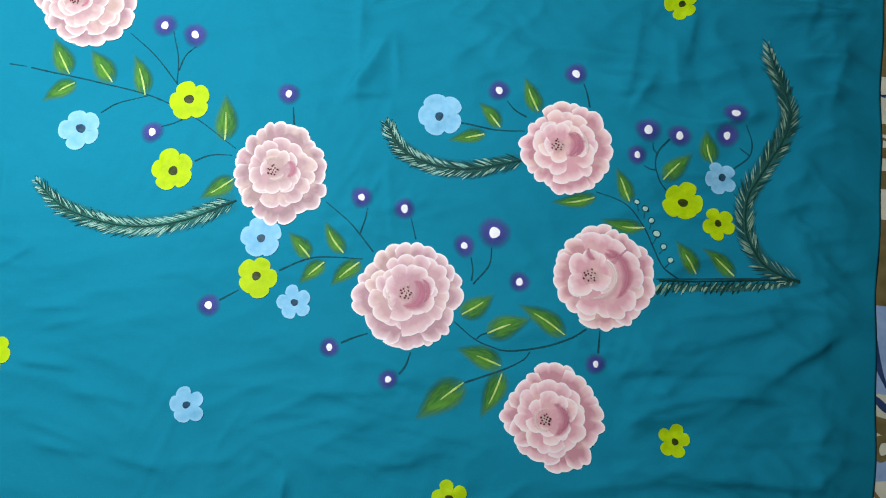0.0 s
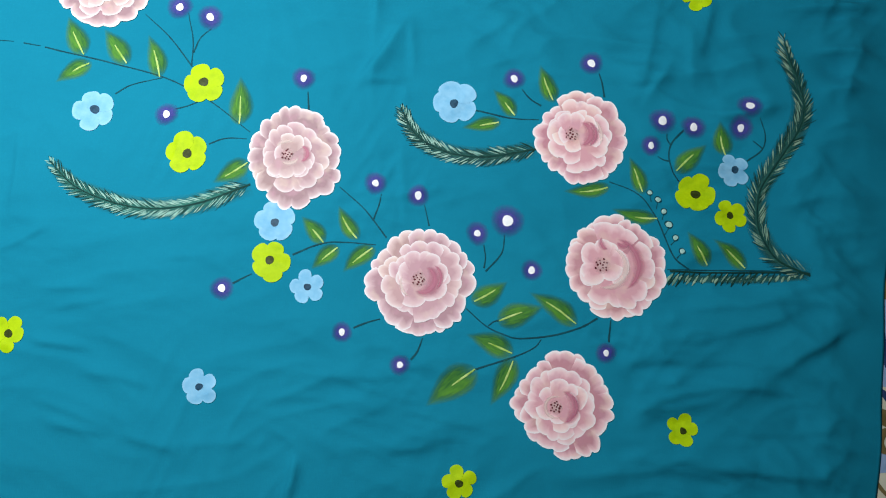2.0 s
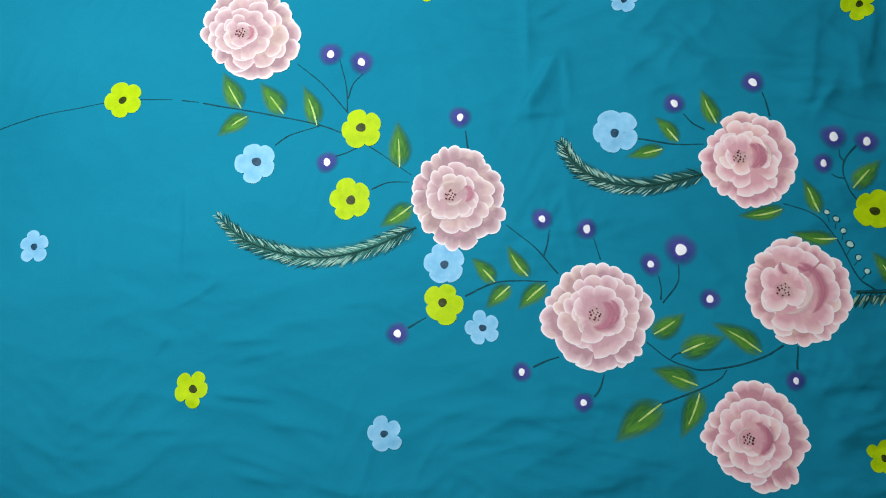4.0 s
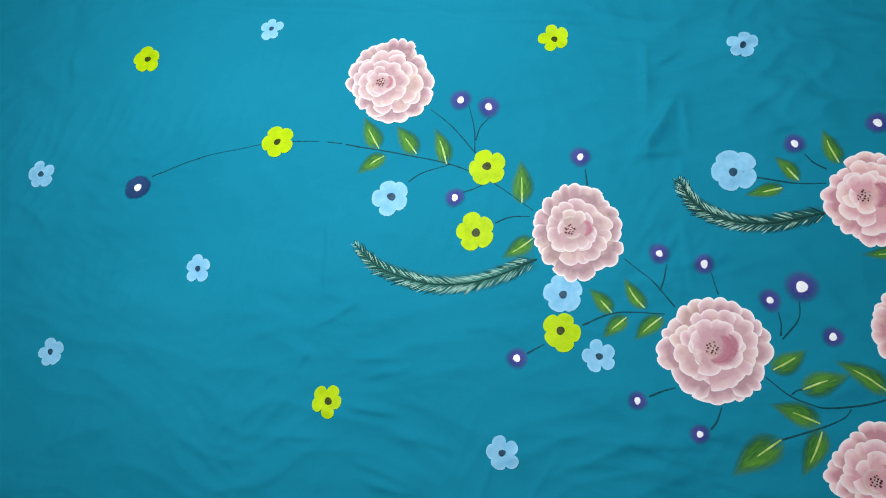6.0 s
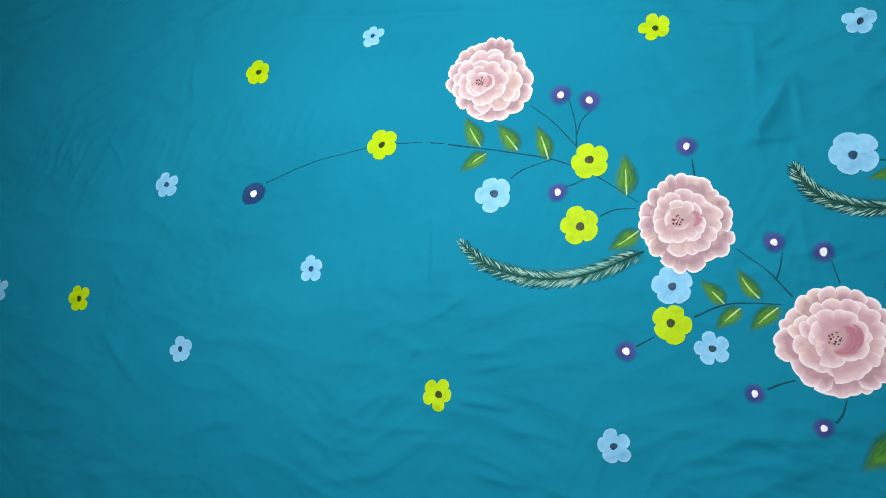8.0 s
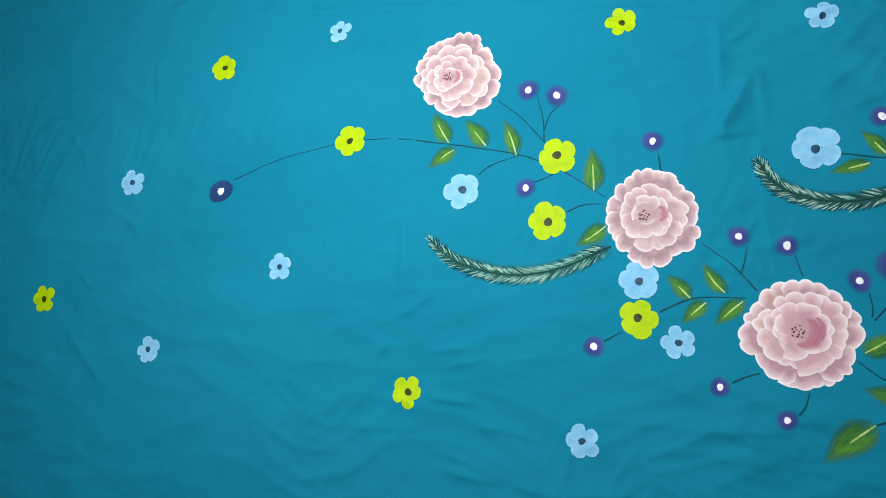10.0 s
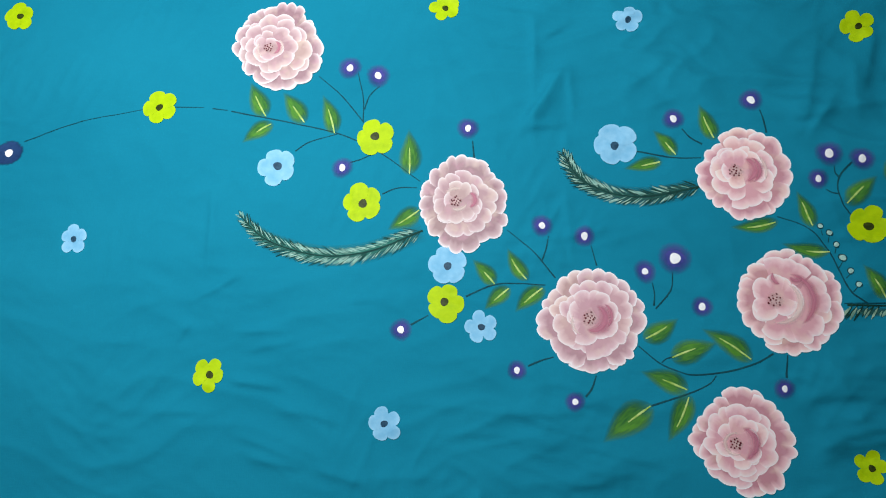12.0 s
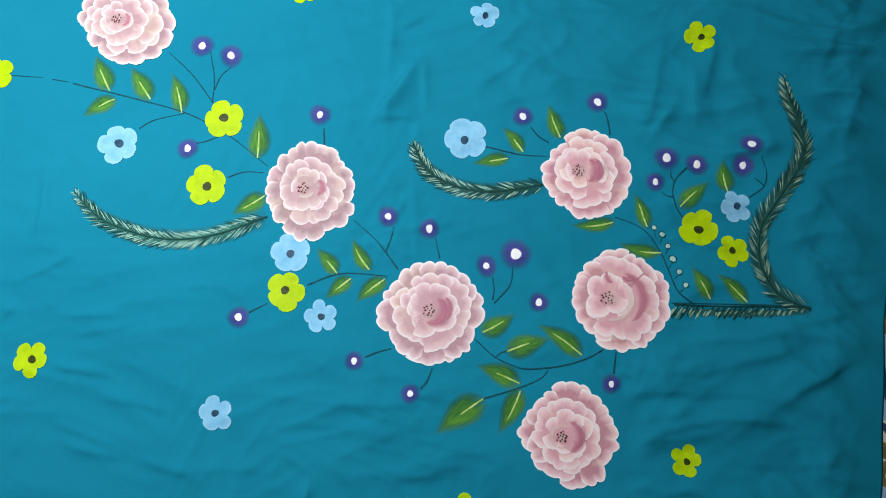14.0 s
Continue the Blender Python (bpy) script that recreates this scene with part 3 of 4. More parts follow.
def cloth_height():
    x, y = np.meshgrid(np.linspace(X0, X1, NX), np.linspace(Y0, Y1, NY), indexing="ij")
    wx = x + 0.05 * perlin(x * 5, y * 5, 1)
    wy = y + 0.05 * perlin(x * 5 + 9, y * 5, 2)
    h = 0.0030 * perlin(wx * 2.2, wy * 3.5, 3)
    # soft wrinkles that run mostly along the cloth, stronger towards the loose end
    side = np.clip((x + 0.6) / 0.9, 0.33, 1.25)
    tilt = wy + 0.16 * wx
    mask = np.clip(perlin(x * 3 + 5, y * 3, 4) + 0.45, 0, 1)
    h += side * mask * WRINKLE * (1 - np.abs(perlin(wx * 4.5, tilt * 16, 5)) * 2.0).clip(0) ** 2
    mask = np.clip(perlin(x * 4 + 2, y * 4 + 7, 6) + 0.3, 0, 1)
    h += side * mask * 0.7 * WRINKLE * (1 - np.abs(perlin(wx * 9, (wy - 0.25 * wx) * 22, 7)) * 2.2).clip(0) ** 2
    mask = np.clip(perlin(x * 3.3 + 8, y * 3.1 + 1, 8) + 0.1, 0, 1)
    h += mask * np.clip((x + 1.35) / 0.5, 0.2, 1) * 0.45 * WRINKLE * (1 - np.abs(perlin((wx + 0.35 * wy) * 15, wy * 5, 9)) * 2.2).clip(0) ** 2
    mask = np.clip(perlin(x * 5 + 3, y * 5 + 4, 12) + 0.25, 0, 1)
    h += side * mask * 0.42 * WRINKLE * (1 - np.abs(perlin(wx * 16 + 3, (wy + 0.3 * wx) * 44, 13)) * 2.2).clip(0) ** 2
    mask = np.clip(perlin(x * 5 + 1, y * 5 + 9, 14) + 0.1, 0, 1)
    h += mask * 0.3 * WRINKLE * (1 - np.abs(perlin((wx - 0.5 * wy) * 30, wy * 12, 15)) * 2.2).clip(0) ** 2
    h += 0.00025 * perlin(x * 45, y * 70, 10)
    # flat facets between sharp creases, as in a cloth that was kept folded
    h += side * FACET * np.abs(perlin(wx * 6 + 0.2 * wy, (wy + 0.2 * wx) * 10, 16))
    h -= side * 0.6 * FACET * np.abs(perlin((wx - 0.6 * wy) * 9 + 4, (wy + 0.3 * wx) * 13, 17))
    for ax, ay, bx, by, high, wide in CREASES_SOUTH + CREASES_FOLD + CREASES_WEST + CREASES_EAST:
        length = math.hypot(bx - ax, by - ay)
        ux, uy = (bx - ax) / length, (by - ay) / length
        s = (x - ax) * ux + (y - ay) * uy
        d = -(x - ax) * uy + (y - ay) * ux
        d = d + 0.007 * perlin(s * 14 + ax * 9, s * 0 + ay * 7, 11)
        ends = np.clip(np.minimum(s + wide, length + wide - s) / (0.35 * length + wide), 0, 1)
        sharp = np.where(d > 0, 0.7, 1.7)
        h += CREASE * high * (ends * ends * (3 - 2 * ends)) * np.exp(-((d * sharp / wide) ** 2 + 1e-2) ** 0.68)
    for high, wide, *points in FOLDS:
        px, py = np.array(points).T
        bend = np.polyfit(px, py, len(px) - 1)
        slope = np.polyval(np.polyder(bend), np.clip(x, px[0], px[-1]))
        d = (y - np.polyval(bend, np.clip(x, px[0], px[-1]))) / np.hypot(1, slope)
        d = d + 0.006 * perlin(x * 15 + py[0] * 40, x * 0 + 0.5, 18)
        ends = np.clip(np.minimum(x - px[0], px[-1] - x) / (0.3 * (px[-1] - px[0])), 0, 1)
        ends = ends * (0.75 + 0.5 * perlin(x * 9 + py[1] * 30, y * 0 + 0.3, 19))
        h += FOLD * high * ends * np.exp(-((d * np.where(d > 0, 0.5, 1.9) / wide) ** 2 + 1e-2) ** 0.7)
    # it lies on a flat bed, so that only the creases stand up
    h = h - 0.88 * blurred(h, 10)
    # dried paint stiffens the cloth, so that it lies flatter under the large flowers
    for cx, cy, *_ in (EYE_A, EYE_B, EYE_C, EYE_D, EYE_E, EYE_F):
        d = np.hypot(x - cx, y - cy)
        near = np.clip((0.095 - d) / 0.03, 0, 1)
        level = h[(d < 0.07)].mean()
        h = h + (level + 0.05 * (h - level) - h) * near
    for points in (FERN_WEST, FERN_MIDDLE, FERN_EAST):
        for (ax, ay), (bx, by) in zip(points, points[1:]):
            for q in (0, 0.5):
                d = np.hypot(x - ax - q * (bx - ax), y - ay - q * (by - ay))
                h = h * (1 - 0.45 * np.clip((0.05 - d) / 0.03, 0, 1))
    # the loose end lies flat
    h = h.min() + (h - h.min()) * np.clip((EDGE_A + EDGE_B * y - x) / 0.07, 0.02, 1)
    return h - h.mean()


WRINKLE, CREASE, FOLD, FACET = 0.0115, 1.8, 1.7, 0.015
HEIGHT = cloth_height()


def edge_x(y):
    """The loose end of the cloth runs slightly askew."""
    return EDGE_A + EDGE_B * y + 0.0016 * np.sin(y * 21) + 0.001 * np.sin(y * 47 + 1)


def drape(p, lift):
    """Points of the plan laid on the cloth, lift metres above it."""
    p = np.asarray(p, float)
    fx = np.clip((p[:, 0] - X0) / STEP, 0, NX - 1.001)
    fy = np.clip((p[:, 1] - Y0) / STEP, 0, NY - 1.001)
    i, j = fx.astype(int), fy.astype(int)
    a, b = fx - i, fy - j
    z = (HEIGHT[i, j] * (1 - a) * (1 - b) + HEIGHT[i + 1, j] * a * (1 - b) + HEIGHT[i, j + 1] * (1 - a) * b + HEIGHT[i + 1, j + 1] * a * b)
    return np.column_stack([p[:, 0], p[:, 1], z + lift])


# ---- helpers for parts ----
def mesh_of(name, co, faces, material, stroke=None, smooth=True):
    me = bpy.data.meshes.new(name)
    me.from_pydata([tuple(c) for c in co], [], faces)
    if stroke is not None:
        a = me.attributes.new("stroke", "FLOAT_VECTOR", "POINT")
        a.data.foreach_set("vector", np.asarray(stroke, np.float32).ravel())
    if smooth:
        me.polygons.foreach_set("use_smooth", [True] * len(me.polygons))
    me.materials.append(material)
    me.update()
    return me


def child(name, me, parent, label=""):
    ob = new(name, me)
    ob.parent = parent
    if label:
        tagged(ob, label)
    return ob


def part(name, bm, material, parent=None, label=""):
    me = bpy.data.meshes.new(name)
    bm.to_mesh(me)
    bm.free()
    me.materials.append(material)
    ob = new(name, me)
    if parent is not None:
        ob.parent = parent
    if label:
        ob["label"] = label
    return ob


def grid_faces(nu, nv, closed=False):
    f = []
    for i in range(nu if closed else nu - 1):
        k = (i + 1) % nu
        for j in range(nv - 1):
            f.append((i * nv + j, k * nv + j, k * nv + j + 1, i * nv + j + 1))
    return f


def blob(center, radius, rng, lift, rings=5, n=20, wobble=0.06, stretch=1.0, turn=0.0, crown=0.0002):
    """A round dab of paint: a domed disc with an uneven outline."""
    k1, k2, p1, p2 = 2, 3, rng.uniform(0, 6.3), rng.uniform(0, 6.3)
    pts, uv = [], []
    for i in range(n):
        a = 2 * math.pi * i / n
        r = radius * (1 + wobble * math.sin(k1 * a + p1) + wobble * math.sin(k2 * a + p2))
        for j in range(rings):
            q = j / (rings - 1)
            x, y = r * q * math.cos(a) * stretch, r * q * math.sin(a) / stretch
            pts.append((center[0] + x * math.cos(turn) - y * math.sin(turn), center[1] + x * math.sin(turn) + y * math.cos(turn)))
            uv.append((math.cos(a) * q, math.sin(a) * q, 1 - q))
    co = drape(pts, lift)
    co[:, 2] += crown * np.array([u[2] for u in uv])
    return co, grid_faces(n, rings, True), uv


def curve_points(points, count):
    """A smooth line through the given points."""
    p = [Vector((*q, 0)) for q in points]
    if len(p) == 2:
        return [(p[0].lerp(p[1], i / (count - 1))).to_2d() for i in range(count)]
    ext = [p[0] * 2 - p[1]] + p + [p[-1] * 2 - p[-2]]
    out = []
    for i in range(count):
        s = i / (count - 1) * (len(p) - 1)
        k = min(int(s), len(p) - 2)
        t = s - k
        a, b, c, d = ext[k:k + 4]
        out.append((0.5 * (2 * b + (c - a) * t + (2 * a - 5 * b + 4 * c - d) * t * t + (3 * b - a - 3 * c + d) * t ** 3)).to_2d())
    return out


def ribbon(line, widths, lift, crown=0.0002):
    """A brush line of changing width along a curve; three points across."""
    pts, uv = [], []
    n = len(line)
    for i, p in enumerate(line):
        d = (line[min(i + 1, n - 1)] - line[max(i - 1, 0)]).normalized()
        s = Vector((-d.y, d.x))
        for k in (-1, 0, 1):
            q = p + s * (k * widths[i] / 2)
            pts.append((q.x, q.y))
            t = i / (n - 1)
            uv.append((k, t, (1 - abs(k)) * min(1.0, 0.1 + 8 * t, 0.1 + 8 * (1 - t))))
    co = drape(pts, lift)
    co[:, 2] += crown * np.array([1 - abs(u[0]) for u in uv])
    return co, grid_faces(n, 3), uv


# ---- room ----
def box(bm, x0, x1, y0, y1, z0, z1, bevel=0.0):
    m = Matrix.LocRotScale(((x0 + x1) / 2, (y0 + y1) / 2, (z0 + z1) / 2), None, (x1 - x0, y1 - y0, z1 - z0))
    made = bmesh.ops.create_cube(bm, size=1.0, matrix=m)["verts"]
    if bevel:
        edges = list({e for v in made for e in v.link_edges})
        bmesh.ops.bevel(bm, geom=edges, offset=bevel, segments=3, affect="EDGES", profile=0.6)


def structure(name, bounds, material, label, category, bevel=0.0):
    bm = bmesh.new()
    for b in bounds:
        box(bm, *b, bevel)
    return tagged(part(name, bm, material), label, category, kind="structure")


RX0, RX1, RY0, RY1, RZ0, RZ1 = -2.6, 2.4, -2.0, 2.2, -0.55, 2.15
structure("floor", [(RX0 - 0.15, RX1 + 0.15, RY0 - 0.15, RY1 + 0.15, RZ0 - 0.1, RZ0)], M_FLOOR, "plain grey stone floor of the room", "floor")
structure("ceiling", [(RX0 - 0.15, RX1 + 0.15, RY0 - 0.15, RY1 + 0.15, RZ1, RZ1 + 0.1)], M_CEIL, "plain white painted ceiling of the room", "ceiling")
structure("wall_west", [(RX0 - 0.15, RX0, RY0, RY1, RZ0, RZ1)], M_WALL, "plain grey painted wall", "wall")
structure("wall_east", [(RX1, RX1 + 0.15, RY0, RY1, RZ0, RZ1)], M_WALL, "plain grey painted wall", "wall")
structure("wall_north", [(RX0 - 0.15, RX1 + 0.15, RY1, RY1 + 0.15, RZ0, RZ1)], M_WALL, "plain grey painted wall", "wall")
structure("wall_south", [(RX0 - 0.15, RX1 + 0.15, RY0 - 0.15, RY0, RZ0, RZ1)], M_WALL, "plain grey painted wall", "wall")


def lathe(profile, n=32):
    """A turned shape from radius and height pairs."""
    bm = bmesh.new()
    rings = [[bm.verts.new((r * math.cos(2 * math.pi * i / n), r * math.sin(2 * math.pi * i / n), z)) for i in range(n)] for r, z in profile]
    for a, b in zip(rings, rings[1:]):
        for i in range(n):
            f = bm.faces.new((a[i], a[(i + 1) % n], b[(i + 1) % n], b[i]))
            f.smooth = True
    return bm


# unseen shade and cord, added to give the overhead light a fixture
shade = part("pendant_lamp", lathe([(0.02, 0.13), (0.025, 0.12), (0.17, 0.02), (0.18, 0.0), (0.177, 0.0), (0.165, 0.018), (0.02, 0.115)]), M_FIXTURE)
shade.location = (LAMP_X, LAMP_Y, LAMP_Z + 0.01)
tagged(shade, "unseen pendant shade added around the overhead light", "lamp")
part("cord", lathe([(0.003, 0.12), (0.003, RZ1 - LAMP_Z - 0.01)], 10), M_FIXTURE, shade)

# ---- bed ----
BX0, BX1, BY0, BY1 = -2.2, 1.05, -0.85, 1.05
bm = bmesh.new()
box(bm, BX0 - 0.03, BX1 + 0.03, BY0 - 0.03, BY1 + 0.03, -0.38, -0.24, 0.01)
bed = tagged(part("bed", bm, M_WOOD), "low dark wooden bed under a printed sheet", "bed")
for lx in (BX0 + 0.05, BX1 - 0.05):
    for ly in (BY0 + 0.05, BY1 - 0.05):
        bm = bmesh.new()
        box(bm, lx - 0.04, lx + 0.04, ly - 0.04, ly + 0.04, RZ0, -0.38, 0.006)
        part("leg", bm, M_WOOD, bed)
bm = bmesh.new()
box(bm, BX0, BX1, BY0, BY1, -0.24, HEIGHT.min() - 0.009, 0.03)
tagged(part("mattress", bm, M_MATTRESS), "thick pale mattress lying on the wooden bed", "mattress")


def bedsheet():
    """A printed sheet spread over the mattress, its rim hanging over the sides."""
    nx, ny = 150, 90
    x, y = np.meshgrid(np.linspace(BX0 - 0.012, BX1 + 0.012, nx), np.linspace(BY0 - 0.012, BY1 + 0.012, ny), indexing="ij")
    z = HEIGHT.min() - 0.0013 + 0.0004 * perlin(x * 6, y * 9, 21) + 0.0003 * perlin(x * 17, y * 13, 22)
    z = np.minimum(z, HEIGHT.min() - 0.0011)
    rim = np.minimum(np.minimum(x - BX0, BX1 - x), np.minimum(y - BY0, BY1 - y))
    z = np.where(rim < 0, -0.2, z)
    co = np.column_stack([x.ravel(), y.ravel(), z.ravel()])
    ob = new("bedsheet", mesh_of("bedsheet", co, grid_faces(nx, ny), M_SHEET))
    s = ob.modifiers.new("thickness", "SOLIDIFY")
    s.thickness, s.offset = 0.0008, -1
    return tagged(ob, "cream cotton bedsheet printed with blue and brown leaves", "bedsheet")


sheet = bedsheet()


def print_patch(name, points, widths, material, z, label=""):
    """One printed motif: a flat tapering stroke on the sheet."""
    line = curve_points(points, 22)
    ws = [float(np.interp(i / 21.0, np.linspace(0, 1, len(widths)), widths)) for i in range(22)]
    co, f, uv = ribbon(line, ws, 0.0)
    co[:, 2] = z
    return child(name, mesh_of(name, co, f, material, uv), sheet, label)


for k, (name, material, high, widths, *points) in enumerate(PRINTS_LOW + PRINTS_HIGH):
    paint = {"blue": M_PRINT_BLUE, "navy": M_PRINT_NAVY, "brown": M_PRINT_BROWN}[material]
    print_patch(name, points, widths, paint, HEIGHT.min() - 0.0010 + high + 0.00003 * k)


# ---- the painted cloth ----
def make_cloth():
    x, y = np.meshgrid(np.linspace(0, 1, NX), np.linspace(Y0, Y1, NY), indexing="ij")
    x = X0 + x * (edge_x(y) - X0)
    co = drape(np.column_stack([x.ravel(), y.ravel()]), 0.0)
    quads = np.arange(NX * NY).reshape(NX, NY)
    f = np.stack([quads[:-1, :-1], quads[1:, :-1], quads[1:, 1:], quads[:-1, 1:]], -1).reshape(-1, 4)
    me = bpy.data.meshes.new("cloth")
    me.vertices.add(len(co))
    me.vertices.foreach_set("co", co.ravel())
    me.loops.add(f.size)
    me.loops.foreach_set("vertex_index", f.ravel())
    me.polygons.add(len(f))
    me.polygons.foreach_set("loop_start", np.arange(0, f.size, 4))
    me.update(calc_edges=True)
    me.polygons.foreach_set("use_smooth", np.ones(len(f), bool))
    me.materials.append(M_CLOTH)
    ob = new("cloth", me)
    s = ob.modifiers.new("thickness", "SOLIDIFY")
    s.thickness, s.offset = 0.0007, -1
    return tagged(ob, "teal cotton cloth hand-painted with pink peonies, lying wrinkled on a bed", "cloth")


cloth = make_cloth()

STEM_LIFT, LEAF_LIFT, FLOWER_LIFT, PEONY_LIFT = 0.0003, 0.0004, 0.0005, 0.0006


def stem(row, rng):
    width, *points = row
    length = sum(math.dist(a, b) for a, b in zip(points, points[1:]))
    n = max(5, int(length / 0.004))
    line = curve_points(points, n)
    ws = [width * 0.72 * (0.62 + 0.5 * i / (n - 1)) * rng.uniform(0.85, 1.15) for i in range(n)]
    co, f, uv = ribbon(line, ws, STEM_LIFT)
    child("painted_stem", mesh_of("painted_stem", co, f, M_STEM, uv), cloth)


rng = random.Random(4)
for row in STEMS_NORTH + STEMS_WEST + STEMS_MIDDLE + STEMS_EAST + STEMS_TWIGS:
    stem(row, rng)


def leaf(ax, ay, bx, by, hw, rng):
    a, b = Vector((ax, ay)), Vector((bx, by))
    d = b - a
    length = d.length
    d.normalize()
    s = Vector((-d.y, d.x))
    bend = rng.uniform(-0.06, 0.06) * length
    nu, nv = 19, 11
    pts, uv = [], []
    for i in range(nu):
        t = i / (nu - 1)
        w = hw * 1.30 * (math.sin(math.pi * t ** 0.72)) ** 0.9 * (1 - 0.18 * t) if 0 < t < 1 else 0.0004
        mid = a + d * (t * length * 1.04) + s * (bend * math.sin(math.pi * t))
        for j in range(nv):
            u = 2 * j / (nv - 1) - 1
            p = mid + s * (u * w)
            pts.append((p.x, p.y))
            uv.append((u, t, min((1 - abs(u)) * w / hw, 2.2 * t + 0.05, 2.2 * (1 - t))))
    ob = child("painted_leaf", mesh_of("painted_leaf", drape(pts, LEAF_LIFT), grid_faces(nu, nv), M_LEAF, uv), cloth)
    n = 9
    start, stop = rng.uniform(0.02, 0.08), rng.uniform(0.5, 0.72)
    line = []
    for i in range(n):
        t = start + (stop - start) * i / (n - 1)
        line.append(a + d * (t * length) + s * (bend * math.sin(math.pi * t) + 0.0012 * math.sin(3 * t)))
    ws = [0.0019 * (0.35 + 0.9 * math.sin(math.pi * min(0.15 + 0.8 * i / (n - 1), 1))) for i in range(n)]
    co, f, uv = ribbon(line, ws, LEAF_LIFT + 0.0003)
    child("midrib", mesh_of("midrib", co, f, M_GLINT, uv), ob, "pale green highlight stroke")


for row in LEAVES_LOW + LEAVES_HIGH:
    leaf(*row, rng)


def fern(points, width, rng, left=(1.0, 1.0), right=(1.0, 1.0), gap=0.0028, lean=34, fat=1.0, dark=0.55, light=0.5, wash=1.12, dry=0.35, paint=M_FERN_BASE, gleam=M_FERN_LIGHT):
    """A feathery painted frond: a dark spine with slanting light and dark strokes. left, right: their reach at the tip and at the base."""
    length = sum(math.dist(a, b) for a, b in zip(points, points[1:]))
    n = int(length / 0.005)
    line = curve_points(points, n)
    base, ws = [], []
    for i, p in enumerate(line):
        q = i / (n - 1)
        d = (line[max(i - 1, 0)] - line[min(i + 1, n - 1)]).normalized()
        out = abs(math.sin(math.radians(lean))) * width * (0.6 + 0.4 * min(1, 3.0 * q)) * 1.3
        lw, rw = out * (left[0] + (left[1] - left[0]) * q), out * (right[0] + (right[1] - right[0]) * q)
        base.append(p + Vector((-d.y, d.x)) * ((lw - rw) / 2))
        ws.append(wash * (lw + rw))
    co, f, uv = ribbon(base, ws, STEM_LIFT + 0.0001)
    ob = child("painted_fern", mesh_of("painted_fern", co, f, paint, uv), cloth)
    co, f, uv = ribbon(line, [0.0022 * (0.6 + 0.5 * i / n) for i in range(n)], STEM_LIFT + 0.0006)
    child("spine", mesh_of("spine", co, f, M_FERN_DARK, uv), ob)
    count = int(length / gap) * 2
    dense = curve_points(points, count)
    for name, material, lift, thin, chance, a0, a1 in (("shadow_brushwork", M_FERN_DARK, 0.0002, 0.0010, dark, (0.0, 0.1), (0.85, 1.12)),
                                                       ("highlight_brushwork", gleam, 0.0003, 0.0010, light, (0.1, 0.5), (0.75, 1.02))):
        allco, allf, alluv = [], [], []
        load = 1.0
        for k in range(1, count - 1):
            p = dense[k]
            q = k / count
            d = (dense[k - 1] - dense[k + 1]).normalized()
            # the brush runs dry and is loaded again
            load = min(1.35, max(dry, load + rng.uniform(-0.2, 0.2)))
            for side, ends in ((1, left), (-1, right)):
                span = ends[0] + (ends[1] - ends[0]) * q
                if span <= 0 or rng.random() > chance * load:
                    continue
                ang = math.radians(lean + rng.uniform(-6, 6)) * side
                way = Vector((d.x * math.cos(ang) - d.y * math.sin(ang), d.x * math.sin(ang) + d.y * math.cos(ang)))
                reach = width * span * (0.72 + 0.4 * min(1, 3.0 * q)) * rng.uniform(0.95, 1.3) * min(1.0, 0.5 + 5.0 * q)
                b0, b1 = rng.uniform(*a0), rng.uniform(*a1)
                stroke = [p + way * (reach * (b0 + (b1 - b0) * w)) + d * (0.0012 * w * w) for w in (0, 0.33, 0.66, 1)]
                t = thin * fat * rng.uniform(0.7, 1.5)
                c, f, uv = ribbon(stroke, [t * 0.45, t, t * 1.15, t * 0.3], STEM_LIFT + lift)
                allf.extend(tuple(v + len(allco) for v in face) for face in f)
                allco.extend(c)
                alluv.extend(uv)
        tagged(child(name, mesh_of(name, allco, allf, material, alluv), ob), kind="stuff")


fern(FERN_WEST, 0.0168, rng, dark=0.46, light=0.5, fat=0.9, wash=1.25, paint=M_FERN_TEAL, gleam=M_FERN_MINT)
fern(FERN_MIDDLE, 0.0160, rng, dark=0.6, light=0.4, wash=1.2, fat=0.9, gleam=M_FERN_MINT)
fern(FERN_EAST, 0.0200, rng, (1.25, 0.8), (0.62, 1.0), fat=0.85, light=0.36)
fern(FERN_FLAT, 0.0165, rng, (0.0, 0.0), (0.95, 0.95), 0.0125, 130, 2.2, 0.8, 1.0, 0.8, 0.85)


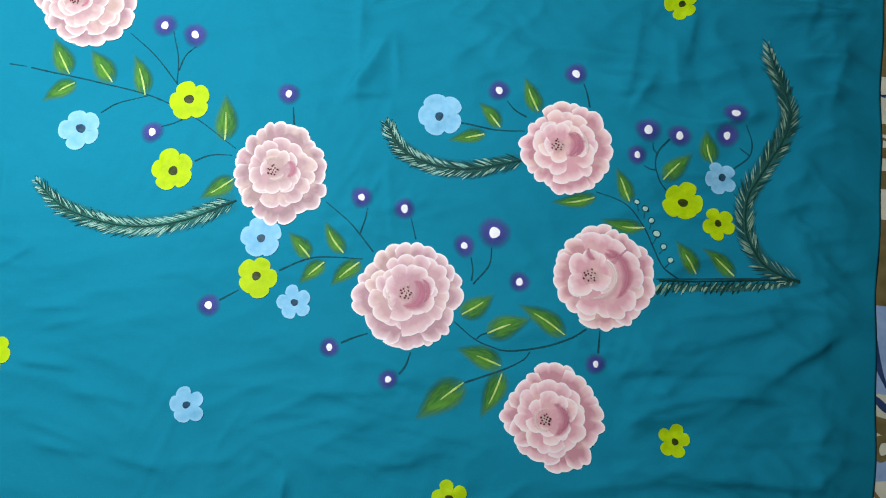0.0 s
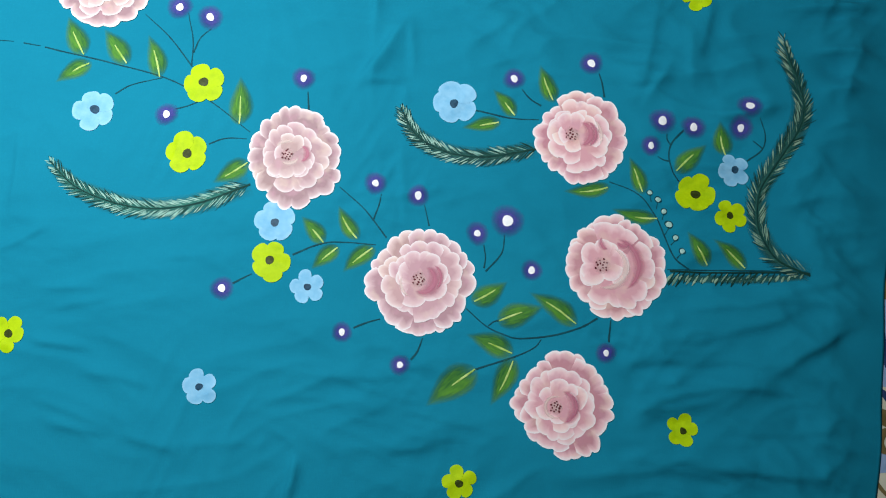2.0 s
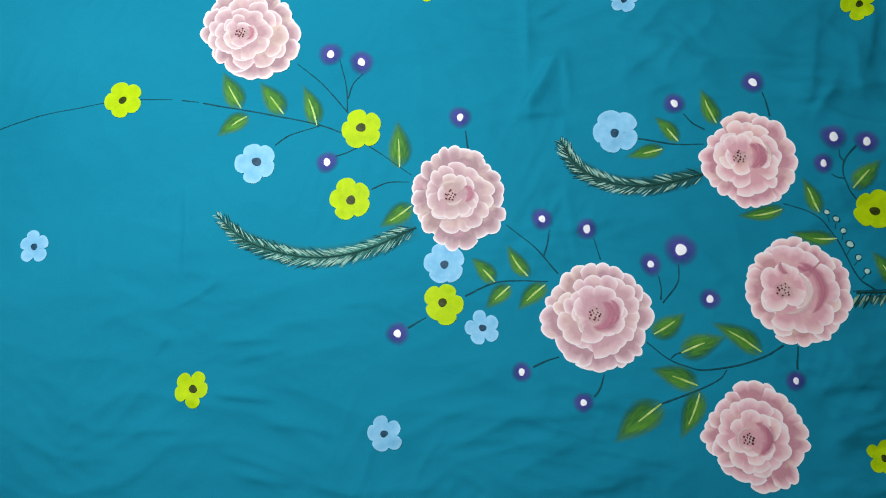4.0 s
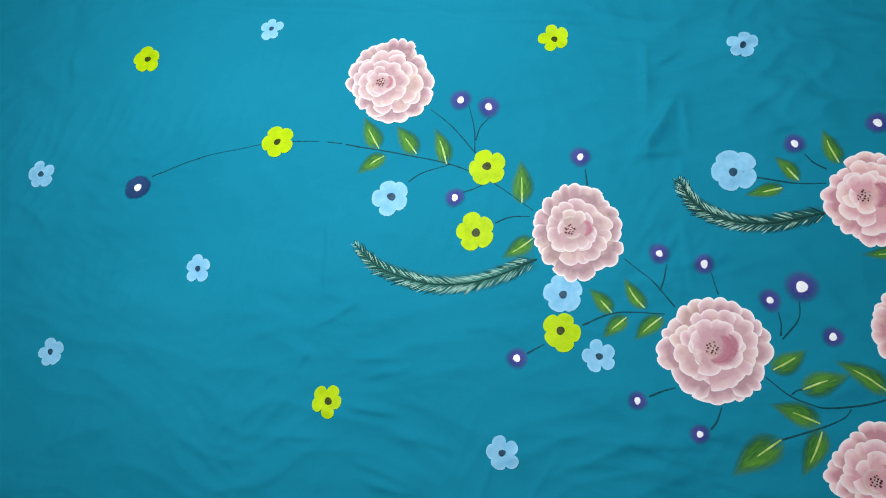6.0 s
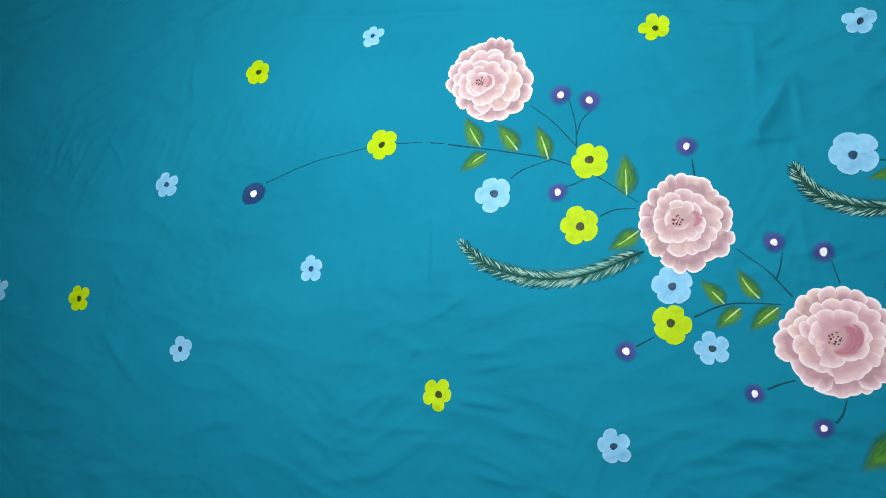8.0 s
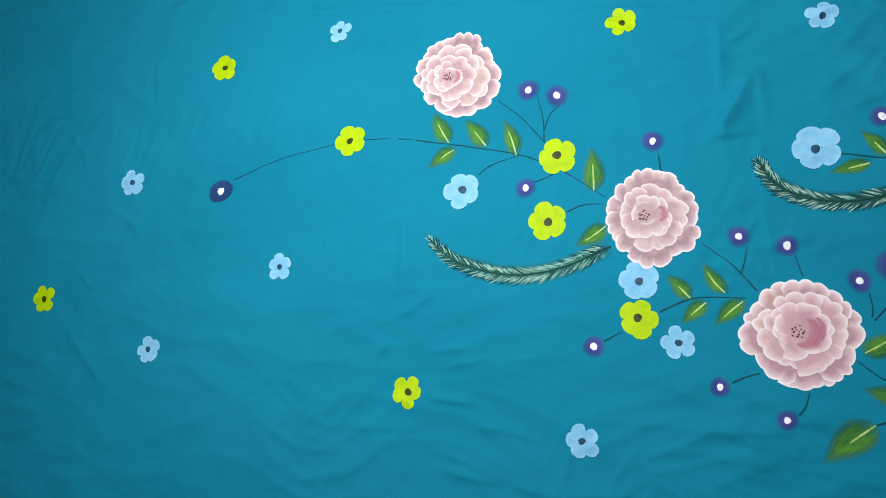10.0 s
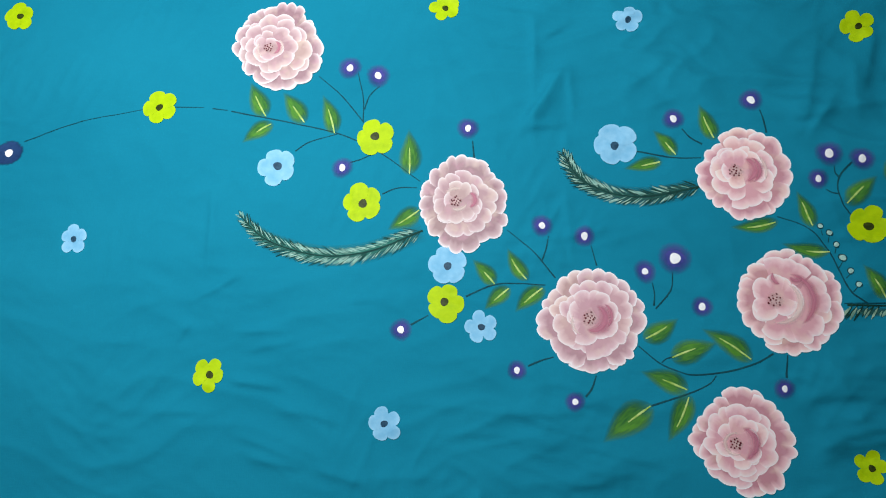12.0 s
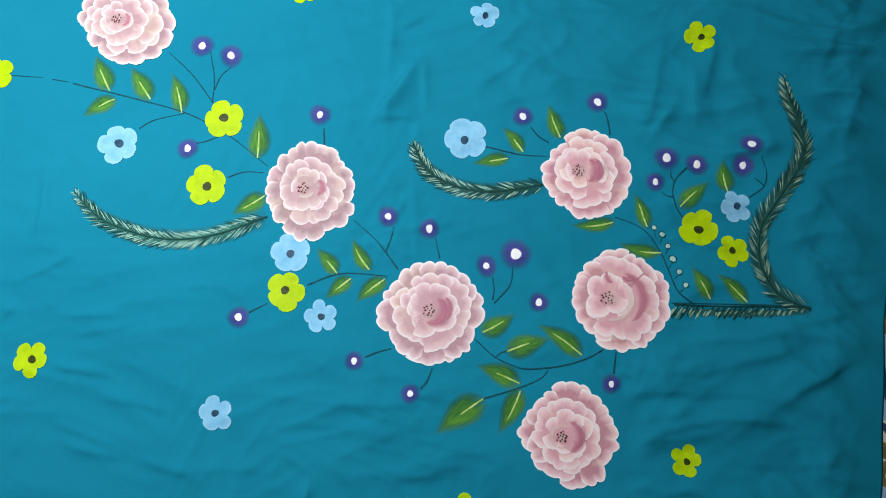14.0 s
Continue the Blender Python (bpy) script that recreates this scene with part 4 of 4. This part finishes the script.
def small_flower(x, y, r, turn, paint, eye_paint, name, rng):
    """Five round petals dabbed round a dark centre."""
    r *= 0.98
    co, f, uv = blob((x, y), r * (0.66 if r > 0.0245 else 0.56), rng, FLOWER_LIFT)
    uv = [(a, b, 1.0) for a, b, c in uv]
    ob = child(name, mesh_of(name, co, f, paint, uv), cloth)
    order = list(range(5))
    rng.shuffle(order)
    for k, i in enumerate(order):
        ang = math.radians(turn + 72 * i + rng.uniform(-8, 8))
        reach = r * rng.uniform(0.90, 1.10)
        wide = r * (rng.uniform(0.43, 0.50) if r > 0.0245 else rng.uniform(0.36, 0.44))
        n, rings = 26, 5
        pts, uv = [], []
        for q in range(n):
            a = 2 * math.pi * q / n
            lx = reach * (0.55 + 0.45 * math.cos(a))
            ly = wide * math.sin(a) * (1.0 + 0.22 * math.cos(a)) * (1 + 0.05 * math.sin(3 * a + i + x * 50))
            for j in range(rings):
                s = (0, 0.45, 0.75, 0.92, 1)[j]
                px, py = reach * 0.55 + (lx - reach * 0.55) * s, ly * s
                pts.append((x + px * math.cos(ang) - py * math.sin(ang), y + px * math.sin(ang) + py * math.cos(ang)))
                inner = 1.0 if math.cos(a) < -0.1 else 1 - s
                uv.append((math.sin(a), s, inner))
        co = drape(pts, FLOWER_LIFT + 0.00022 + 0.00006 * k)
        child("petal", mesh_of("petal", co, grid_faces(n, rings, True), paint, uv), ob)
    co, f, uv = blob((x + rng.uniform(-0.06, 0.06) * r, y + rng.uniform(-0.06, 0.06) * r), r * rng.uniform(0.19, 0.24), rng, FLOWER_LIFT + 0.0006, 4, 18, 0.045, 1.06, rng.uniform(0, 3))
    child("centre", mesh_of("centre", co, f, eye_paint, uv), ob, "dark painted centre")


for row in YELLOW:
    small_flower(*row, M_YELLOW, M_OLIVE, "painted_yellow_flower", rng)
for row in BLUE:
    small_flower(*row, M_BLUE, M_SLATE, "painted_blue_flower", rng)


def berry(x, y, r, paint, rng):
    co, f, uv = blob((x, y), r * 1.12, rng, LEAF_LIFT, 8, 28, 0.03, rng.uniform(0.94, 1.05), rng.uniform(0, 3))
    ob = child("painted_berry", mesh_of("painted_berry", co, f, paint, uv), cloth)
    co, f, uv = blob((x, y), r * rng.uniform(0.30, 0.36), rng, LEAF_LIFT + 0.0005, 4, 16, 0.05, 0.93, rng.uniform(-0.3, 0.3), 0.0005)
    child("white_dot", mesh_of("white_dot", co, f, M_WHITE, uv), ob, "thick white paint dot")


for row in BERRIES_WEST + BERRIES_EAST:
    berry(*row, M_PURPLE, rng)
for x, y, r in NAVY_BERRY:
    berry(x, y, r * 0.88, M_NAVY, rng)
for x, y, r in BEADS:
    co, f, uv = blob((x, y), r * 1.22, rng, LEAF_LIFT + 0.0001, 4, 14, 0.06, 1.0, 0, 0.0001)
    ring = child("painted_bead", mesh_of("painted_bead", co, f, M_STEM, uv), cloth)
    co, f, uv = blob((x, y), r * 0.86, rng, LEAF_LIFT + 0.0004, 4, 14, 0.06, 1.0, 0, 0.0003)
    child("pale_dab", mesh_of("pale_dab", co, f, M_BEAD, uv), ring, "pale mint dab of paint")


def petal(cx, cy, rx, ry, heading, hw, lobes, length, lift, paint, parent, rng):
    """A ruffled fan of one-stroke paint, narrow at its base and lobed along its rim."""
    ang = math.radians(heading)
    c, s = math.cos(ang), math.sin(ang)
    vs = (0, 0.2, 0.38, 0.54, 0.67, 0.77, 0.85, 0.91, 0.955, 0.985, 1)
    nu = 12 * lobes + 5
    deep = 0.25 * 2 * hw / lobes
    weights = [rng.uniform(0.7, 1.35) for _ in range(lobes)]
    cuts = np.concatenate([[0], np.cumsum(weights)]) / sum(weights)
    rise = [rng.uniform(-0.08, 0.07) * length for _ in range(lobes)]
    pts, uv = [], []
    for i in range(nu):
        q = i / (nu - 1)
        u = 2 * q - 1
        k = min(int(np.searchsorted(cuts, q, "right")) - 1, lobes - 1)
        local = (q - cuts[k]) / (cuts[k + 1] - cuts[k])
        scallop = max(math.sin(math.pi * local), 0.0) ** 0.6
        rim = length * (1 - 0.24 * u * u) - deep * (1 - scallop) + rise[k] * scallop
        for v in vs:
            across = u * hw * (0.50 + 0.51 * v ** 0.8)
            lx, ly = rim * v - length, across
            pts.append((cx + rx * 1.025 + lx * c - ly * s, cy + ry * 1.025 + lx * s + ly * c))
            edge = min((1 - v) * rim, (1 - abs(u)) * hw * 0.9 + 0.0022 + max(0.85 - v, 0) * 0.03)
            uv.append((u, v, min(edge / PETAL_BLEND, 1.2)))
    child("petal", mesh_of("petal", drape(pts, lift), grid_faces(nu, len(vs)), paint, uv), parent)


def crescent(name, x, y, radius, start, stop, width, lift, paint, parent, label):
    """A curved dab laid over the petals, thickest in its middle; angles in degrees."""
    n = 17
    arc = [Vector((x + radius * math.cos(a), y + radius * math.sin(a))) for a in np.linspace(math.radians(start), math.radians(stop), n)]
    co, f, uv = ribbon(arc, [width * math.sin(math.pi * (i + 0.7) / (n + 0.4)) for i in range(n)], lift, 0.0)
    child(name, mesh_of(name, co, f, paint, uv), parent, label)


def peony(eye, petals, paints, rng, blushes=(), highlights=(), name="painted_peony", label=""):
    """Rings of petals from the rim inwards; blushes and highlights: dabs given from the eye."""
    cx, cy, ex, ey, er = eye
    size = sum(math.hypot(p[0], p[1]) for p in petals[0]) / len(petals[0])
    co, f, uv = blob((cx, cy), size * 0.72, rng, PEONY_LIFT, 8, 36, 0.03)
    uv = [(a, 0.25, 0.6) for a, b, c in uv]
    ob = child(name, mesh_of(name, co, f, paints[1], uv), cloth, label)
    lift = PEONY_LIFT + 0.0002
    for ring, row in enumerate(petals):
        row = list(row)
        rng.shuffle(row)
        for rx, ry, heading, hw, lobes in row:
            length = size * (0.62, 0.52, 0.42, 0.3)[ring] * rng.uniform(0.95, 1.08)
            if ring >= 2:
                length = min(length, math.hypot(rx - ex, ry - ey) * 1.0)
            more = 1 if hw > 0.0255 and rng.random() < 0.6 else 0
            petal(cx, cy, rx, ry, heading + rng.uniform(-5, 5), hw * 1.12, lobes + more, length, lift, paints[min(ring, 1)], ob, rng)
            lift += 0.000045
    for dx, dy, radius, start, stop, width in blushes:
        lift += 0.00012
        crescent("blush", cx + ex + dx, cy + ey + dy, radius, start, stop, width, lift, M_BLUSH, ob, "deeper pink crescent of paint")
    for dx, dy, radius, start, stop, width in highlights:
        lift += 0.00012
        crescent("highlight", cx + ex + dx, cy + ey + dy, radius, start, stop, width, lift, M_SHEEN, ob, "cream crescent of paint")
    co, f, uv = blob((cx + ex, cy + ey), er, rng, lift + 0.0002, 5, 22, 0.05)
    child("flower_eye", mesh_of("flower_eye", co, f, M_EYE, uv), ob, "small mauve eye")
    for k in range(13):
        a, r = k * 2.4 + rng.uniform(-0.3, 0.3), er * 0.78 * math.sqrt((k + 0.3) / 13)
        co, f, uv = blob((cx + ex + r * math.cos(a), cy + ey + r * math.sin(a)), 0.0012 * rng.uniform(0.7, 1.25), rng, lift + 0.0005, 3, 8, 0.1)
        child("stamen_dot", mesh_of("stamen_dot", co, f, M_DOT, uv), ob)


# metres over which a petal's white edge blends into its colour
PETAL_BLEND = 0.016
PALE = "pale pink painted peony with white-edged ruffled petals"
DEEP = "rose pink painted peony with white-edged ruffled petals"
# the last pair is the pale pair darkened against strong light
PALE_PAINTS, ROSE_PAINTS, DIM_PALE_PAINTS = (M_PALE_RIM, M_PALE_HEART), (M_ROSE_RIM, M_ROSE_HEART), (M_PALE_RIM_DIM, M_PALE_HEART_DIM)
PALE_MANY = "pale pink painted peony with many small white-edged petals"
peony(EYE_A, (OUTER_A, MIDDLE_A, INNER_A), DIM_PALE_PAINTS, rng, [(0.016, 0.001, 0.010, -80, 80, 0.013)],
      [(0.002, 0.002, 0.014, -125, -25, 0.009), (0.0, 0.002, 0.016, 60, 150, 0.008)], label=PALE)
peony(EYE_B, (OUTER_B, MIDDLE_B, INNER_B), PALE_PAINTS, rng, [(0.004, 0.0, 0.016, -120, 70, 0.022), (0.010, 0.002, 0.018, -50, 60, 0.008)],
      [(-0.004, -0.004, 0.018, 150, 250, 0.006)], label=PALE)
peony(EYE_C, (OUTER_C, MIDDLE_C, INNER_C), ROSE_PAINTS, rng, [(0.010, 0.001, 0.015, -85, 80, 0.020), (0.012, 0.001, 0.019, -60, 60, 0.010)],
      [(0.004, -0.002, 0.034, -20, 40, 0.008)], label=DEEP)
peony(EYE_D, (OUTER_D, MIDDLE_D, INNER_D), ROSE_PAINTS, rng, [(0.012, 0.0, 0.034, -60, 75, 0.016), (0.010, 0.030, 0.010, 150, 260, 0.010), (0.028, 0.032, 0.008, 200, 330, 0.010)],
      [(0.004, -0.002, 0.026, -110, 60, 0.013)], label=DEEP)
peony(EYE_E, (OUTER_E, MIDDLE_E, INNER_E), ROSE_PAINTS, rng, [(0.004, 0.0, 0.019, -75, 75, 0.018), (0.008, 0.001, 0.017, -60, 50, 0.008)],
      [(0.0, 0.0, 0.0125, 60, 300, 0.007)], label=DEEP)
peony(EYE_F, (OUTER_F, MIDDLE_F, INNER_F, HEART_F), DIM_PALE_PAINTS, rng, [(0.006, 0.0, 0.010, -80, 70, 0.010)],
      [(0.008, 0.0, 0.013, -50, 60, 0.006), (0.0, 0.0, 0.016, 150, 240, 0.005)], label=PALE_MANY)
